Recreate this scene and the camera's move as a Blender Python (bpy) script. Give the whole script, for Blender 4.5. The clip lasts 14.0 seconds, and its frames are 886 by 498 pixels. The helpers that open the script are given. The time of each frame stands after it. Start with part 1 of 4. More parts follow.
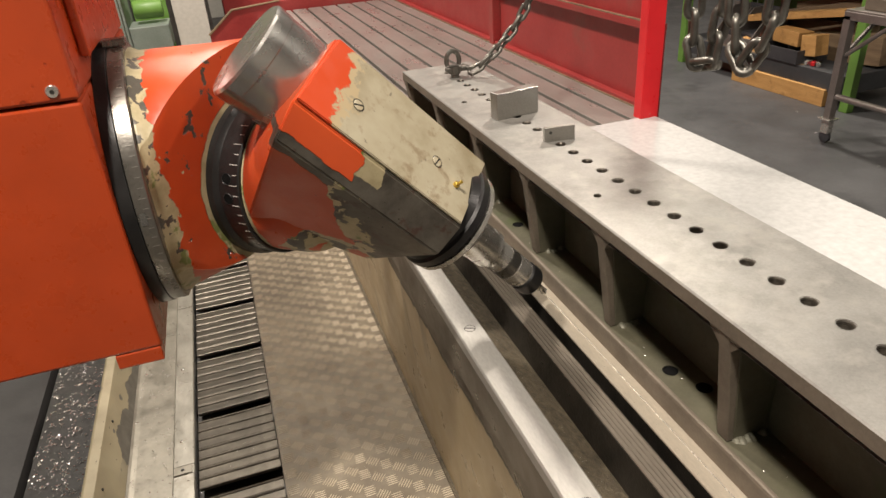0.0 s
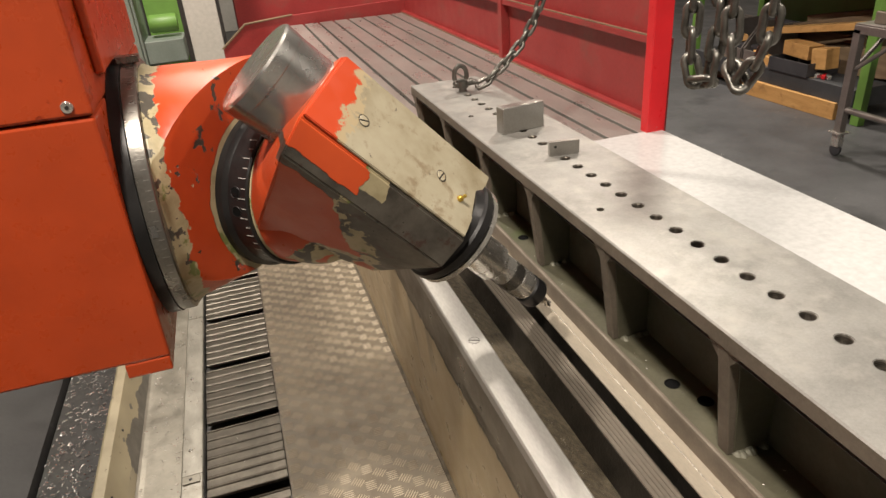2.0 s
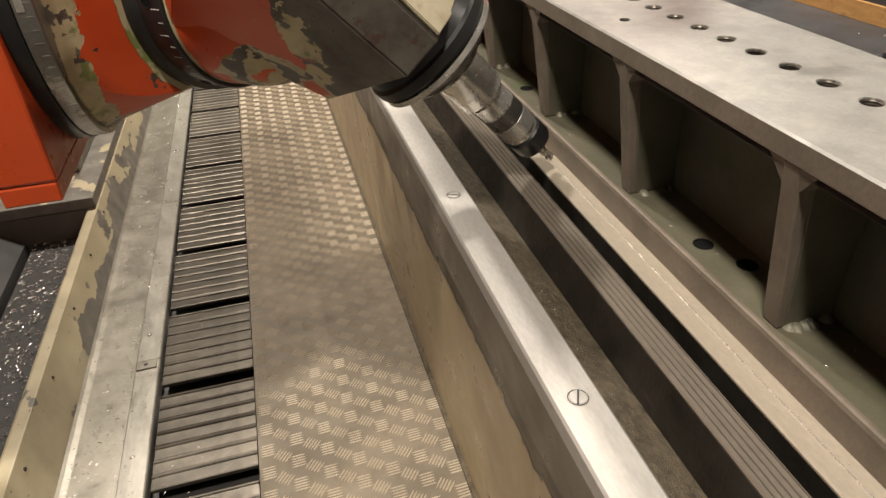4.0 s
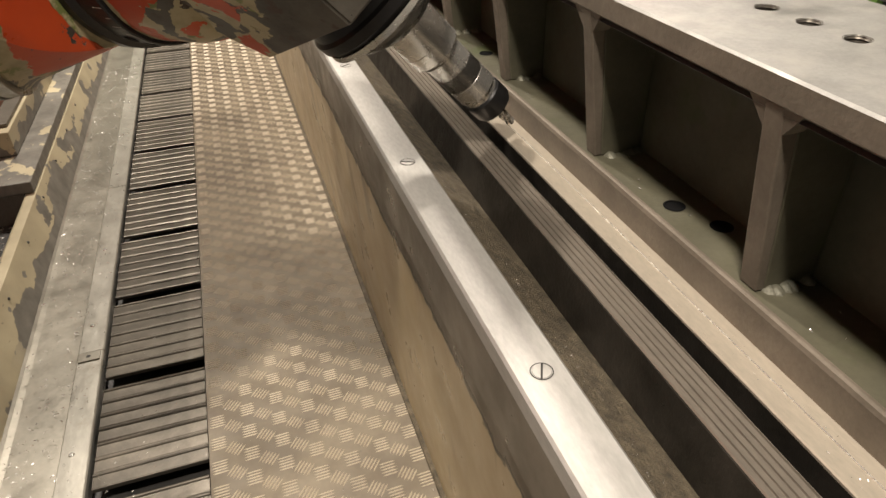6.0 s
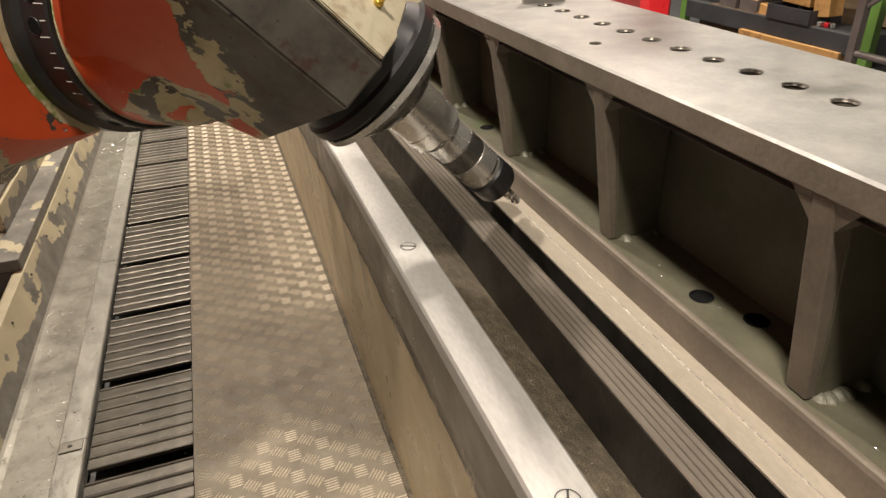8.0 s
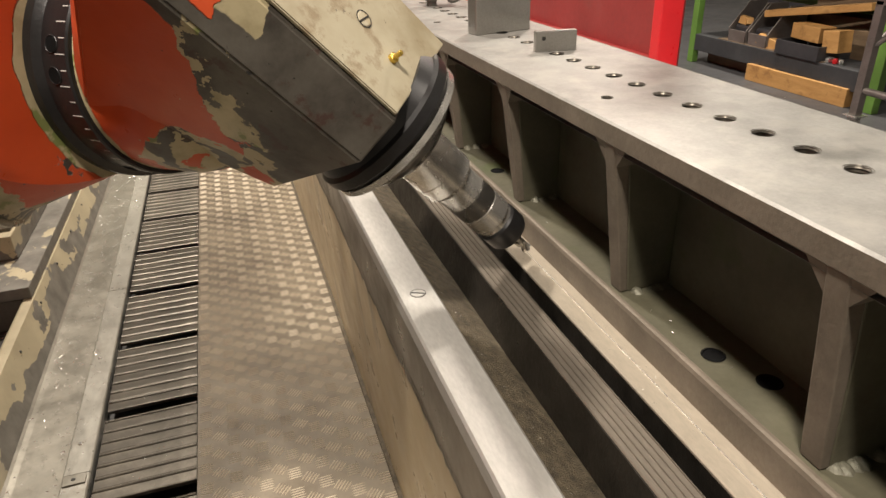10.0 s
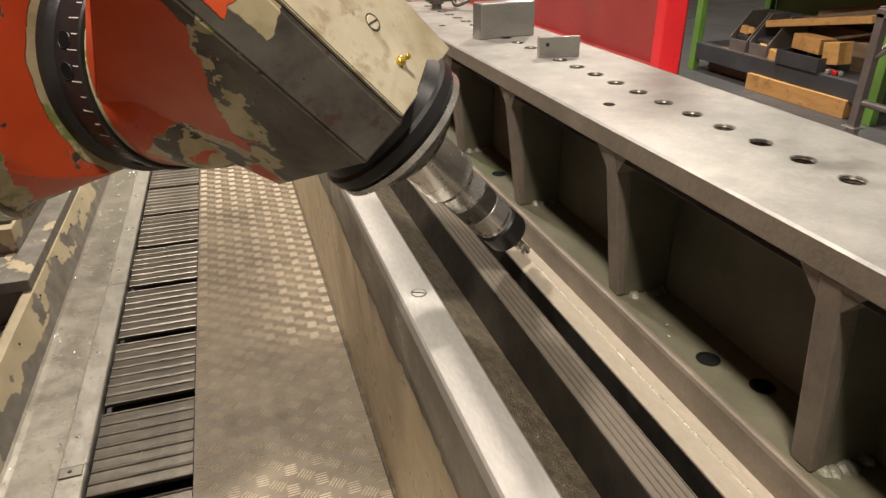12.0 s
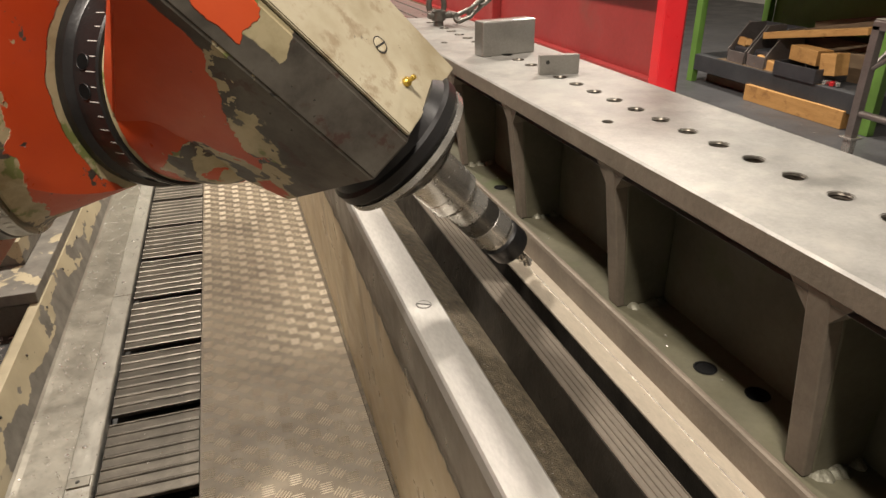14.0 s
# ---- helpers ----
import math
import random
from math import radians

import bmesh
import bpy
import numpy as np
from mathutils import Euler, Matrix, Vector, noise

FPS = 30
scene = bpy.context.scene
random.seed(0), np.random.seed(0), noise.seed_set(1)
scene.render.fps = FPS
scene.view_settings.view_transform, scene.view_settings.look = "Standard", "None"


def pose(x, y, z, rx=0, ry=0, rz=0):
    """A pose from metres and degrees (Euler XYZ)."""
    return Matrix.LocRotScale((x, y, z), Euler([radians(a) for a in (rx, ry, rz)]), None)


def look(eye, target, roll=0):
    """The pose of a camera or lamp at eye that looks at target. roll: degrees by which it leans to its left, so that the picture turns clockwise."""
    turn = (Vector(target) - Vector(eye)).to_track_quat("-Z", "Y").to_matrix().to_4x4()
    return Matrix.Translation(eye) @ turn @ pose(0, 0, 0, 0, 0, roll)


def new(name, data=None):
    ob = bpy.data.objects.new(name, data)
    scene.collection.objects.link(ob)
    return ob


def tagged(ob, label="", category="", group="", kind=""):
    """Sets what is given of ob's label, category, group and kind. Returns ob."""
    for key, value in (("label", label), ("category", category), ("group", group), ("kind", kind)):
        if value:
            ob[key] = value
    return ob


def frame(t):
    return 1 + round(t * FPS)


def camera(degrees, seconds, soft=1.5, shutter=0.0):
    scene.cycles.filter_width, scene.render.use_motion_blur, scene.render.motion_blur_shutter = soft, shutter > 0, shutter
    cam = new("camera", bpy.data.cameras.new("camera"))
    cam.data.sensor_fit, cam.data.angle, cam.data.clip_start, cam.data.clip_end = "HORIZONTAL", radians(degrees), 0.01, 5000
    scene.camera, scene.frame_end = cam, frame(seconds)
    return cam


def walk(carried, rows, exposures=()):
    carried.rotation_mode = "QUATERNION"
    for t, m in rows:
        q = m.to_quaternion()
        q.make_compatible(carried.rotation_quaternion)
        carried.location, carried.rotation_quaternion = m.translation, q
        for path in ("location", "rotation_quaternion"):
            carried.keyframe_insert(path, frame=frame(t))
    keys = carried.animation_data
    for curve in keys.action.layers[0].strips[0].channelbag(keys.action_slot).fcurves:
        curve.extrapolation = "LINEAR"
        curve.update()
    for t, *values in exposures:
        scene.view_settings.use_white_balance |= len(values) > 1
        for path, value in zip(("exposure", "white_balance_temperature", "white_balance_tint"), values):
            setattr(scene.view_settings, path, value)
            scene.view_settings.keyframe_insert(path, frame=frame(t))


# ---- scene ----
cam = camera(67.5, 14.0)
PATH = [
    (0, (-0.076, 0.203, 1.513), (0.435, 1.886, 0.561), -4.3),
    (0.5, (-0.075, 0.201, 1.516), (0.42, 1.892, 0.569), -4.5),
    (1, (-0.073, 0.199, 1.52), (0.42, 1.898, 0.586), -4.6),
    (1.5, (-0.073, 0.195, 1.52), (0.408, 1.9, 0.59), -4.7),
    (2, (-0.068, 0.186, 1.522), (0.419, 1.894, 0.603), -4.5),
    (2.5, (-0.053, 0.193, 1.497), (0.468, 1.877, 0.552), -4.1),
    (3, (-0.011, 0.229, 1.406), (0.462, 1.88, 0.382), -3.8),
    (3.5, (0.019, 0.293, 1.313), (0.422, 1.93, 0.236), -3.0),
    (6, (0.064, 0.371, 1.18), (0.558, 1.947, 0.051), -1.7),
    (6.5, (0.076, 0.379, 1.176), (0.599, 1.962, 0.07), -2.1),
    (7, (0.076, 0.395, 1.172), (0.598, 1.997, 0.095), -2.4),
    (7.5, (0.08, 0.425, 1.174), (0.608, 2.065, 0.159), -2.8),
    (8, (0.082, 0.451, 1.179), (0.616, 2.111, 0.2), -2.5),
    (8.5, (0.087, 0.467, 1.189), (0.623, 2.144, 0.24), -2.6),
    (11, (0.077, 0.463, 1.211), (0.603, 2.166, 0.305), -1.0),
    (11.5, (0.074, 0.46, 1.211), (0.605, 2.161, 0.305), -0.6),
    (12, (0.074, 0.455, 1.213), (0.61, 2.155, 0.306), -0.6),
    (12.5, (0.069, 0.449, 1.217), (0.597, 2.155, 0.317), -0.8),
    (13, (0.064, 0.443, 1.221), (0.591, 2.154, 0.328), -0.8),
    (13.5, (0.066, 0.439, 1.224), (0.6, 2.149, 0.335), -0.8),
    (14, (0.062, 0.435, 1.229), (0.601, 2.149, 0.349), -0.8),
]
walk(cam, [(t, look(eye, target, roll)) for t, eye, target, roll in PATH], [(0, -0.08), (3.0, -0.08), (6.5, 0.0), (8.5, 0.08), (14, 0.10)])

# ---- light ----
world = bpy.data.worlds.new("hall_air")
scene.world = world
world.use_nodes = True
world.node_tree.nodes["Background"].inputs[0].default_value = (0.9, 0.95, 1.0, 1)
world.node_tree.nodes["Background"].inputs[1].default_value = 0.02
LAMPS = [(-0.85, -0.35, 385), (-0.7, 4.8, 450), (3.6, -0.4, 150), (3.6, 5.4, 330)]


def lamp_light(x, y, power):
    data = bpy.data.lights.new("high_bay_light", "AREA")
    data.shape, data.size, data.energy, data.color = "DISK", 0.42, power, (1.0, 0.90, 0.78)
    ob = new("high_bay_light", data)
    ob.matrix_world = pose(x, y, 5.18)
    return ob


for lx, ly, lp in LAMPS:
    lamp_light(lx, ly, lp)


# ---- materials ----
def nodes_of(name):
    m = bpy.data.materials.new(name)
    m.use_nodes = True
    nt = m.node_tree
    return m, nt, nt.nodes["Principled BSDF"]


def coords(nt, scale=(1, 1, 1)):
    tc = nt.nodes.new("ShaderNodeTexCoord")
    mp = nt.nodes.new("ShaderNodeMapping")
    mp.inputs["Scale"].default_value = scale
    nt.links.new(tc.outputs["Object"], mp.inputs["Vector"])
    return mp.outputs["Vector"]


def noise_of(nt, vec, scale, detail=5, rough=0.6):
    n = nt.nodes.new("ShaderNodeTexNoise")
    n.inputs["Scale"].default_value, n.inputs["Detail"].default_value, n.inputs["Roughness"].default_value = scale, detail, rough
    nt.links.new(vec, n.inputs["Vector"])
    return n.outputs["Fac"]


def ramp(nt, fac, stops):
    r = nt.nodes.new("ShaderNodeValToRGB")
    e = r.color_ramp.elements
    while len(e) < len(stops):
        e.new(0.5)
    for k, (p, c) in zip(e, stops):
        k.position, k.color = p, (*c, 1) if len(c) == 3 else c
    nt.links.new(fac, r.inputs["Fac"])
    return r.outputs["Color"]


def grey(v):
    return (v, v, v)


def mixed(nt, fac, a, b, kind="MIX"):
    n = nt.nodes.new("ShaderNodeMix")
    n.data_type, n.blend_type = "RGBA", kind
    for sock, val in ((n.inputs[0], fac), (n.inputs[6], a), (n.inputs[7], b)):
        if isinstance(val, (int, float)):
            sock.default_value = val
        elif isinstance(val, tuple):
            sock.default_value = (*val, 1)
        else:
            nt.links.new(val, sock)
    return n.outputs[2]


def maths(nt, op, a, b=0.0):
    n = nt.nodes.new("ShaderNodeMath")
    n.operation = op
    for sock, val in zip(n.inputs, (a, b)):
        if isinstance(val, (int, float)):
            sock.default_value = val
        else:
            nt.links.new(val, sock)
    return n.outputs[0]


def bump(nt, bsdf, height, strength=0.3, dist=0.002):
    b = nt.nodes.new("ShaderNodeBump")
    b.inputs["Strength"].default_value, b.inputs["Distance"].default_value = strength, dist
    nt.links.new(height, b.inputs["Height"])
    nt.links.new(b.outputs["Normal"], bsdf.inputs["Normal"])


def surface(name, a, b, scale=8, stretch=(1, 1, 1), rough=(0.4, 0.6), metal=0.0, fine=120, bumps=0.15, stain=None, stain_at=(0.55, 0.68), stain_scale=5, depth=0.002, per_piece=0.0):
    """Two base colours mixed by noise, fine grain in gloss and relief, and stains of a third colour."""
    m, nt, p = nodes_of(name)
    vec = coords(nt, stretch)
    big = noise_of(nt, vec, scale)
    col = ramp(nt, big, [(0.3, a), (0.7, b)])
    small = noise_of(nt, vec, fine, 3)
    col = mixed(nt, 0.35, col, ramp(nt, small, [(0.3, grey(0.55)), (0.7, grey(1.0))]), "MULTIPLY")
    if stain:
        mask = ramp(nt, noise_of(nt, coords(nt), stain_scale, 8, 0.65), [(stain_at[0], grey(0)), (stain_at[1], grey(1))])
        col = mixed(nt, mask, col, stain)
    if per_piece:
        info = nt.nodes.new("ShaderNodeObjectInfo")
        col = mixed(nt, 1.0, col, ramp(nt, info.outputs["Random"], [(0, grey(1 - per_piece)), (1, grey(1.0))]), "MULTIPLY")
    nt.links.new(col, p.inputs["Base Color"])
    r = ramp(nt, noise_of(nt, vec, scale * 2.7, 6), [(0.3, grey(rough[0])), (0.7, grey(rough[1]))])
    nt.links.new(r, p.inputs["Roughness"])
    p.inputs["Metallic"].default_value = metal
    if bumps:
        bump(nt, p, small, bumps, depth)
    return m


def chipped(name, top, layers, rough=0.38, seed=0.0):
    """Old paint: each layer is (colour, noise scale, threshold, metal), shown where its noise passes the threshold."""
    m, nt, p = nodes_of(name)
    vec = coords(nt)
    shift = nt.nodes.new("ShaderNodeVectorMath")
    shift.operation = "ADD"
    shift.inputs[1].default_value = (seed, seed * 0.7, -seed)
    nt.links.new(vec, shift.inputs[0])
    vec = shift.outputs[0]
    tone = noise_of(nt, vec, 7)
    col = ramp(nt, tone, [(0.3, tuple(c * 0.8 for c in top)), (0.7, top)])
    rgh, hgt = grey(rough), None
    ro = ramp(nt, noise_of(nt, vec, 30), [(0.3, grey(rough - 0.08)), (0.7, grey(rough + 0.12))])
    metal = 0.0
    for colour, scale, at, me in layers:
        f = noise_of(nt, vec, scale, 7, 0.55)
        mask = ramp(nt, f, [(at, grey(0)), (at + 0.012, grey(1))])
        speck = ramp(nt, noise_of(nt, vec, 45), [(0.3, tuple(c * 0.6 for c in colour)), (0.7, colour)])
        col = mixed(nt, mask, col, speck)
        if me:
            metal = mixed(nt, mask, (metal,) * 3 if isinstance(metal, float) else metal, grey(me))
        hgt = mask if hgt is None else maths(nt, "MAXIMUM", hgt, mask)
    nt.links.new(col, p.inputs["Base Color"])
    nt.links.new(ro, p.inputs["Roughness"])
    if not isinstance(metal, float):
        nt.links.new(metal, p.inputs["Metallic"])
    if hgt is not None:
        bump(nt, p, maths(nt, "SUBTRACT", maths(nt, "MULTIPLY", noise_of(nt, vec, 90), 0.25), hgt), 0.5, 0.0012)
    return m


ORANGE = (0.48, 0.060, 0.013)
M = {}
M["floor"] = surface("grey_floor", (0.055, 0.055, 0.058), (0.085, 0.085, 0.088), 1.2, rough=(0.35, 0.6), fine=60, stain=(0.04, 0.04, 0.042), stain_scale=2)
M["cheq"] = surface("tread_plate_alloy", (0.12, 0.095, 0.063), (0.205, 0.167, 0.116), 4, rough=(0.52, 0.7), metal=0.1, fine=90, stain=(0.085, 0.065, 0.043), stain_at=(0.46, 0.72), stain_scale=6)
# Worn bars far paler than the sheet: crest highlights painted into the colour
M["treadbar"] = surface("worn_crest_highlight", (0.42, 0.355, 0.257), (0.60, 0.52, 0.40), 6, rough=(0.44, 0.58), metal=0.1, fine=120, bumps=0.1, stain=(0.25, 0.20, 0.14), stain_at=(0.48, 0.74), stain_scale=6)
M["rubber"] = surface("oily_black_steel", (0.065, 0.056, 0.044), (0.145, 0.126, 0.10), 14, rough=(0.32, 0.5), metal=0.55, fine=160, per_piece=0.3)
# Near-black: trough grime, and painted shade for gaps, slots and small flat holes
M["slot"] = surface("grime_and_gap_shade", (0.012, 0.011, 0.01), (0.03, 0.027, 0.024), 20, rough=(0.4, 0.7), fine=200)
# Ledge sheet toned down: the shadow lying on it is in the colour
M["galv"] = surface("galvanised_sheet", (0.20, 0.185, 0.153), (0.29, 0.27, 0.226), 5, rough=(0.3, 0.5), metal=0.55, fine=70, stain=(0.23, 0.21, 0.172), stain_scale=16)
# Lit copy of the ledge metal, paler than the shadowed sheet
M["galvlight"] = surface("lit_galvanised_strip", (0.33, 0.312, 0.27), (0.44, 0.418, 0.365), 7, (1, 0.4, 1), rough=(0.25, 0.42), metal=0.5, fine=90, stain=(0.27, 0.25, 0.21), stain_scale=9)


def bed_wall_paint(name):
    """Oily cream paint below, scraped back to bare dark steel above an uneven edge."""
    m, nt, p = nodes_of(name)
    vec = coords(nt)
    sep = nt.nodes.new("ShaderNodeSeparateXYZ")
    nt.links.new(vec, sep.inputs[0])
    slow = noise_of(nt, coords(nt, (1, 1, 0.3)), 3.5, 4, 0.5)
    torn = noise_of(nt, vec, 24, 6, 0.6)
    line = maths(nt, "ADD", sep.outputs["Z"], maths(nt, "ADD", maths(nt, "MULTIPLY", maths(nt, "SUBTRACT", slow, 0.5), 0.06), maths(nt, "MULTIPLY", maths(nt, "SUBTRACT", torn, 0.5), 0.05)))
    bare = ramp(nt, line, [(0.505, grey(0)), (0.507, grey(1))])
    rim = ramp(nt, line, [(0.494, grey(0)), (0.497, grey(1))])
    cream = ramp(nt, noise_of(nt, coords(nt, (1, 0.5, 0.25)), 6), [(0.3, (0.33, 0.25, 0.14)), (0.55, (0.42, 0.33, 0.195)), (0.75, (0.49, 0.40, 0.25))])
    runs = ramp(nt, noise_of(nt, coords(nt, (1, 2.2, 0.35)), 5, 7), [(0.57, grey(0)), (0.64, grey(1))])
    cream = mixed(nt, maths(nt, "MULTIPLY", runs, 0.55), cream, (0.12, 0.09, 0.055))
    steel = ramp(nt, noise_of(nt, vec, 9), [(0.3, (0.10, 0.085, 0.066)), (0.7, (0.145, 0.123, 0.097))])
    col = mixed(nt, bare, mixed(nt, rim, cream, (0.02, 0.015, 0.009)), steel)
    nt.links.new(col, p.inputs["Base Color"])
    nt.links.new(ramp(nt, noise_of(nt, vec, 12), [(0.3, grey(0.25)), (0.7, grey(0.48))]), p.inputs["Roughness"])
    bump(nt, p, maths(nt, "SUBTRACT", maths(nt, "MULTIPLY", noise_of(nt, vec, 60), 0.15), bare), 0.5, 0.002)
    return m


M["creamwall"] = bed_wall_paint("oily_cream_bed_paint")
M["bedside"] = surface("scraped_bed_steel", (0.10, 0.088, 0.07), (0.14, 0.122, 0.1), 6, rough=(0.35, 0.5), metal=0.4, fine=100)
M["rail"] = surface("ground_steel_rail", (0.42, 0.405, 0.378), (0.52, 0.503, 0.472), 3, (1, 0.3, 1), rough=(0.46, 0.58), metal=0.5, fine=220, bumps=0.04)
M["dirt"] = surface("chip_dust", (0.035, 0.027, 0.016), (0.15, 0.118, 0.074), 70, rough=(0.6, 0.9), fine=350, bumps=0.9, depth=0.004)
# Near-black steel for the side faces of guide bar and milled edge
M["flanksteel"] = surface("near_black_flank_steel", (0.018, 0.016, 0.013), (0.048, 0.042, 0.035), 12, rough=(0.25, 0.5), metal=0.5, fine=150, bumps=0.3)
M["bar"] = surface("grooved_steel_bar", (0.22, 0.19, 0.155), (0.33, 0.288, 0.24), 4, (1, 0.2, 1), rough=(0.3, 0.45), metal=0.6, fine=200)
M["tan"] = surface("freshly_milled_steel", (0.49, 0.43, 0.345), (0.58, 0.515, 0.42), 3, (1, 0.3, 1), rough=(0.32, 0.44), metal=0.5, fine=260, bumps=0.05)
M["brown"] = surface("rusty_edge_steel", (0.125, 0.103, 0.078), (0.19, 0.157, 0.122), 12, rough=(0.5, 0.7), metal=0.2, fine=180, bumps=0.25)
M["olive"] = surface("olive_cast_paint", (0.058, 0.054, 0.035), (0.100, 0.092, 0.060), 8, rough=(0.45, 0.65), fine=130, bumps=0.2, stain=(0.055, 0.062, 0.026), stain_scale=7)
M["weld"] = surface("weld_spatter", (0.1, 0.098, 0.07), (0.17, 0.16, 0.12), 60, rough=(0.4, 0.6), metal=0.3, fine=300, bumps=0.6)
M["top"] = surface("ground_beam_face", (0.205, 0.198, 0.184), (0.31, 0.30, 0.28), 11, rough=(0.4, 0.54), metal=0.42, fine=260, bumps=0.05, stain=(0.30, 0.285, 0.26), stain_at=(0.5, 0.7), stain_scale=26)
M["thread"] = surface("threaded_bore", (0.07, 0.06, 0.05), (0.2, 0.18, 0.15), 30, rough=(0.3, 0.5), metal=0.8, fine=200)
M["table"] = surface("machined_table_iron", (0.33, 0.31, 0.285), (0.43, 0.41, 0.38), 4, (1, 0.35, 1), rough=(0.24, 0.4), metal=0.55, fine=200, bumps=0.06)
M["plate"] = surface("white_coated_board", (0.50, 0.497, 0.49), (0.54, 0.537, 0.53), 1.5, rough=(0.10, 0.16), fine=50, bumps=0.02)
M["redfence"] = surface("dull_red_paint", (0.24, 0.022, 0.022), (0.31, 0.035, 0.033), 3, rough=(0.35, 0.5), fine=60, bumps=0.05, stain=(0.2, 0.05, 0.04), stain_scale=3)
M["redpost"] = chipped("bright_red_paint", (0.62, 0.016, 0.022), [((0.5, 0.35, 0.3), 14, 0.72, 0)], 0.35, 1.7)
M["orange"] = chipped("orange_machine_paint", ORANGE, [((0.3, 0.03, 0.01), 5, 0.70, 0)], 0.3, 0.4)
M["blacksteel"] = surface("blued_steel_ring", (0.016, 0.015, 0.015), (0.036, 0.035, 0.036), 10, rough=(0.28, 0.42), metal=0.5, fine=200)
M["ringsteel"] = surface("oiled_ring_steel", (0.13, 0.122, 0.11), (0.26, 0.245, 0.22), 7, rough=(0.22, 0.36), metal=0.8, fine=180)
M["coverplate"] = surface("worn_cream_cover", (0.42, 0.37, 0.26), (0.53, 0.48, 0.36), 10, rough=(0.35, 0.55), fine=140, bumps=0.1, stain=(0.34, 0.26, 0.15), stain_at=(0.52, 0.66), stain_scale=11)
M["chrome"] = surface("bright_tool_steel", (0.55, 0.53, 0.49), (0.66, 0.64, 0.6), 20, rough=(0.12, 0.24), metal=1.0, fine=300, bumps=0.03)
M["nickel"] = surface("satin_tool_steel", (0.52, 0.50, 0.46), (0.68, 0.65, 0.60), 20, rough=(0.2, 0.3), metal=0.78, fine=300, bumps=0.03)
M["whitemark"] = surface("white_scale_paint", (0.5, 0.49, 0.46), (0.62, 0.61, 0.58), 30, rough=(0.5, 0.7), fine=200)
# Shade inside uncut holes, painted as matt black on flat discs
M["holeshade"] = surface("painted_hole_shade", (0.003, 0.003, 0.003), (0.006, 0.006, 0.006), 30, rough=(0.8, 0.95), fine=200, bumps=0)
M["holeshade"].node_tree.nodes["Principled BSDF"].inputs["Specular IOR Level"].default_value = 0.1
M["brass"] = surface("brass", (0.62, 0.42, 0.08), (0.7, 0.5, 0.12), 30, rough=(0.25, 0.4), metal=0.9, fine=300)
M["capsteel"] = surface("turned_cap_steel", (0.42, 0.41, 0.39), (0.60, 0.585, 0.56), 6, rough=(0.2, 0.32), metal=0.9, fine=200, bumps=0.04)
M["block"] = surface("ground_steel_block", (0.34, 0.325, 0.3), (0.4, 0.385, 0.36), 10, rough=(0.3, 0.42), metal=0.85, fine=300, bumps=0.05)
M["chain"] = surface("forged_chain_steel", (0.11, 0.104, 0.092), (0.19, 0.18, 0.162), 30, rough=(0.3, 0.5), metal=0.8, fine=260)
M["greenpaint"] = chipped("green_rack_paint", (0.13, 0.26, 0.05), [((0.1, 0.09, 0.08), 12, 0.72, 0)], 0.45, 5.0)
M["darkboard"] = surface("dark_shelf_steel", (0.03, 0.032, 0.036), (0.05, 0.052, 0.056), 5, rough=(0.45, 0.65), fine=80)
M["wood"] = surface("raw_timber", (0.46, 0.24, 0.075), (0.6, 0.34, 0.12), 5, (1, 6, 6), rough=(0.55, 0.75), fine=60, per_piece=0.25, stain=(0.3, 0.15, 0.05), stain_scale=9)
M["oldwood"] = surface("weathered_timber", (0.13, 0.085, 0.05), (0.24, 0.165, 0.095), 5, (1, 6, 6), rough=(0.6, 0.8), fine=60, per_piece=0.35)
M["trolley"] = surface("worn_trolley_steel", (0.2, 0.175, 0.16), (0.28, 0.25, 0.235), 8, rough=(0.35, 0.55), metal=0.6, fine=90)
M["plastic"] = surface("dark_plastic_crate", (0.03, 0.03, 0.034), (0.05, 0.05, 0.055), 9, rough=(0.35, 0.5), fine=120)
M["wallpaint"] = surface("hall_wall_paint", (0.42, 0.40, 0.36), (0.5, 0.48, 0.44), 1, rough=(0.7, 0.9), fine=30)
M["ceilingpaint"] = surface("hall_ceiling_sheet", (0.3, 0.29, 0.27), (0.36, 0.35, 0.33), 1, rough=(0.7, 0.9), fine=30)
M["greypanel"] = surface("dark_grey_guard", (0.030, 0.029, 0.029), (0.045, 0.044, 0.043), 3, rough=(0.4, 0.6), metal=0.3, fine=80)
M["chips"] = surface("steel_swarf", (0.6, 0.58, 0.55), (0.85, 0.83, 0.79), 40, rough=(0.18, 0.32), metal=0.75, fine=300)
M["greymachine"] = surface("grey_green_machine", (0.16, 0.19, 0.165), (0.22, 0.25, 0.22), 4, rough=(0.4, 0.6), fine=70)


def dot_of(nt, vec, axis, off=0.0):
    v = nt.nodes.new("ShaderNodeVectorMath")
    v.operation = "DOT_PRODUCT"
    v.inputs[1].default_value = axis
    nt.links.new(vec, v.inputs[0])
    return maths(nt, "SUBTRACT", v.outputs["Value"], off)


def above(nt, val, at, width=0.0015):
    """1 where the value passes the threshold, 0 below it."""
    n = nt.nodes.new("ShaderNodeMapRange")
    n.inputs["From Min"].default_value, n.inputs["From Max"].default_value = at, at + width
    nt.links.new(val, n.inputs["Value"])
    return n.outputs[0]


def wobble(nt, vec, scale, size, detail=6, rough=0.55):
    return maths(nt, "MULTIPLY", maths(nt, "SUBTRACT", noise_of(nt, vec, scale, detail, rough), 0.5), size)


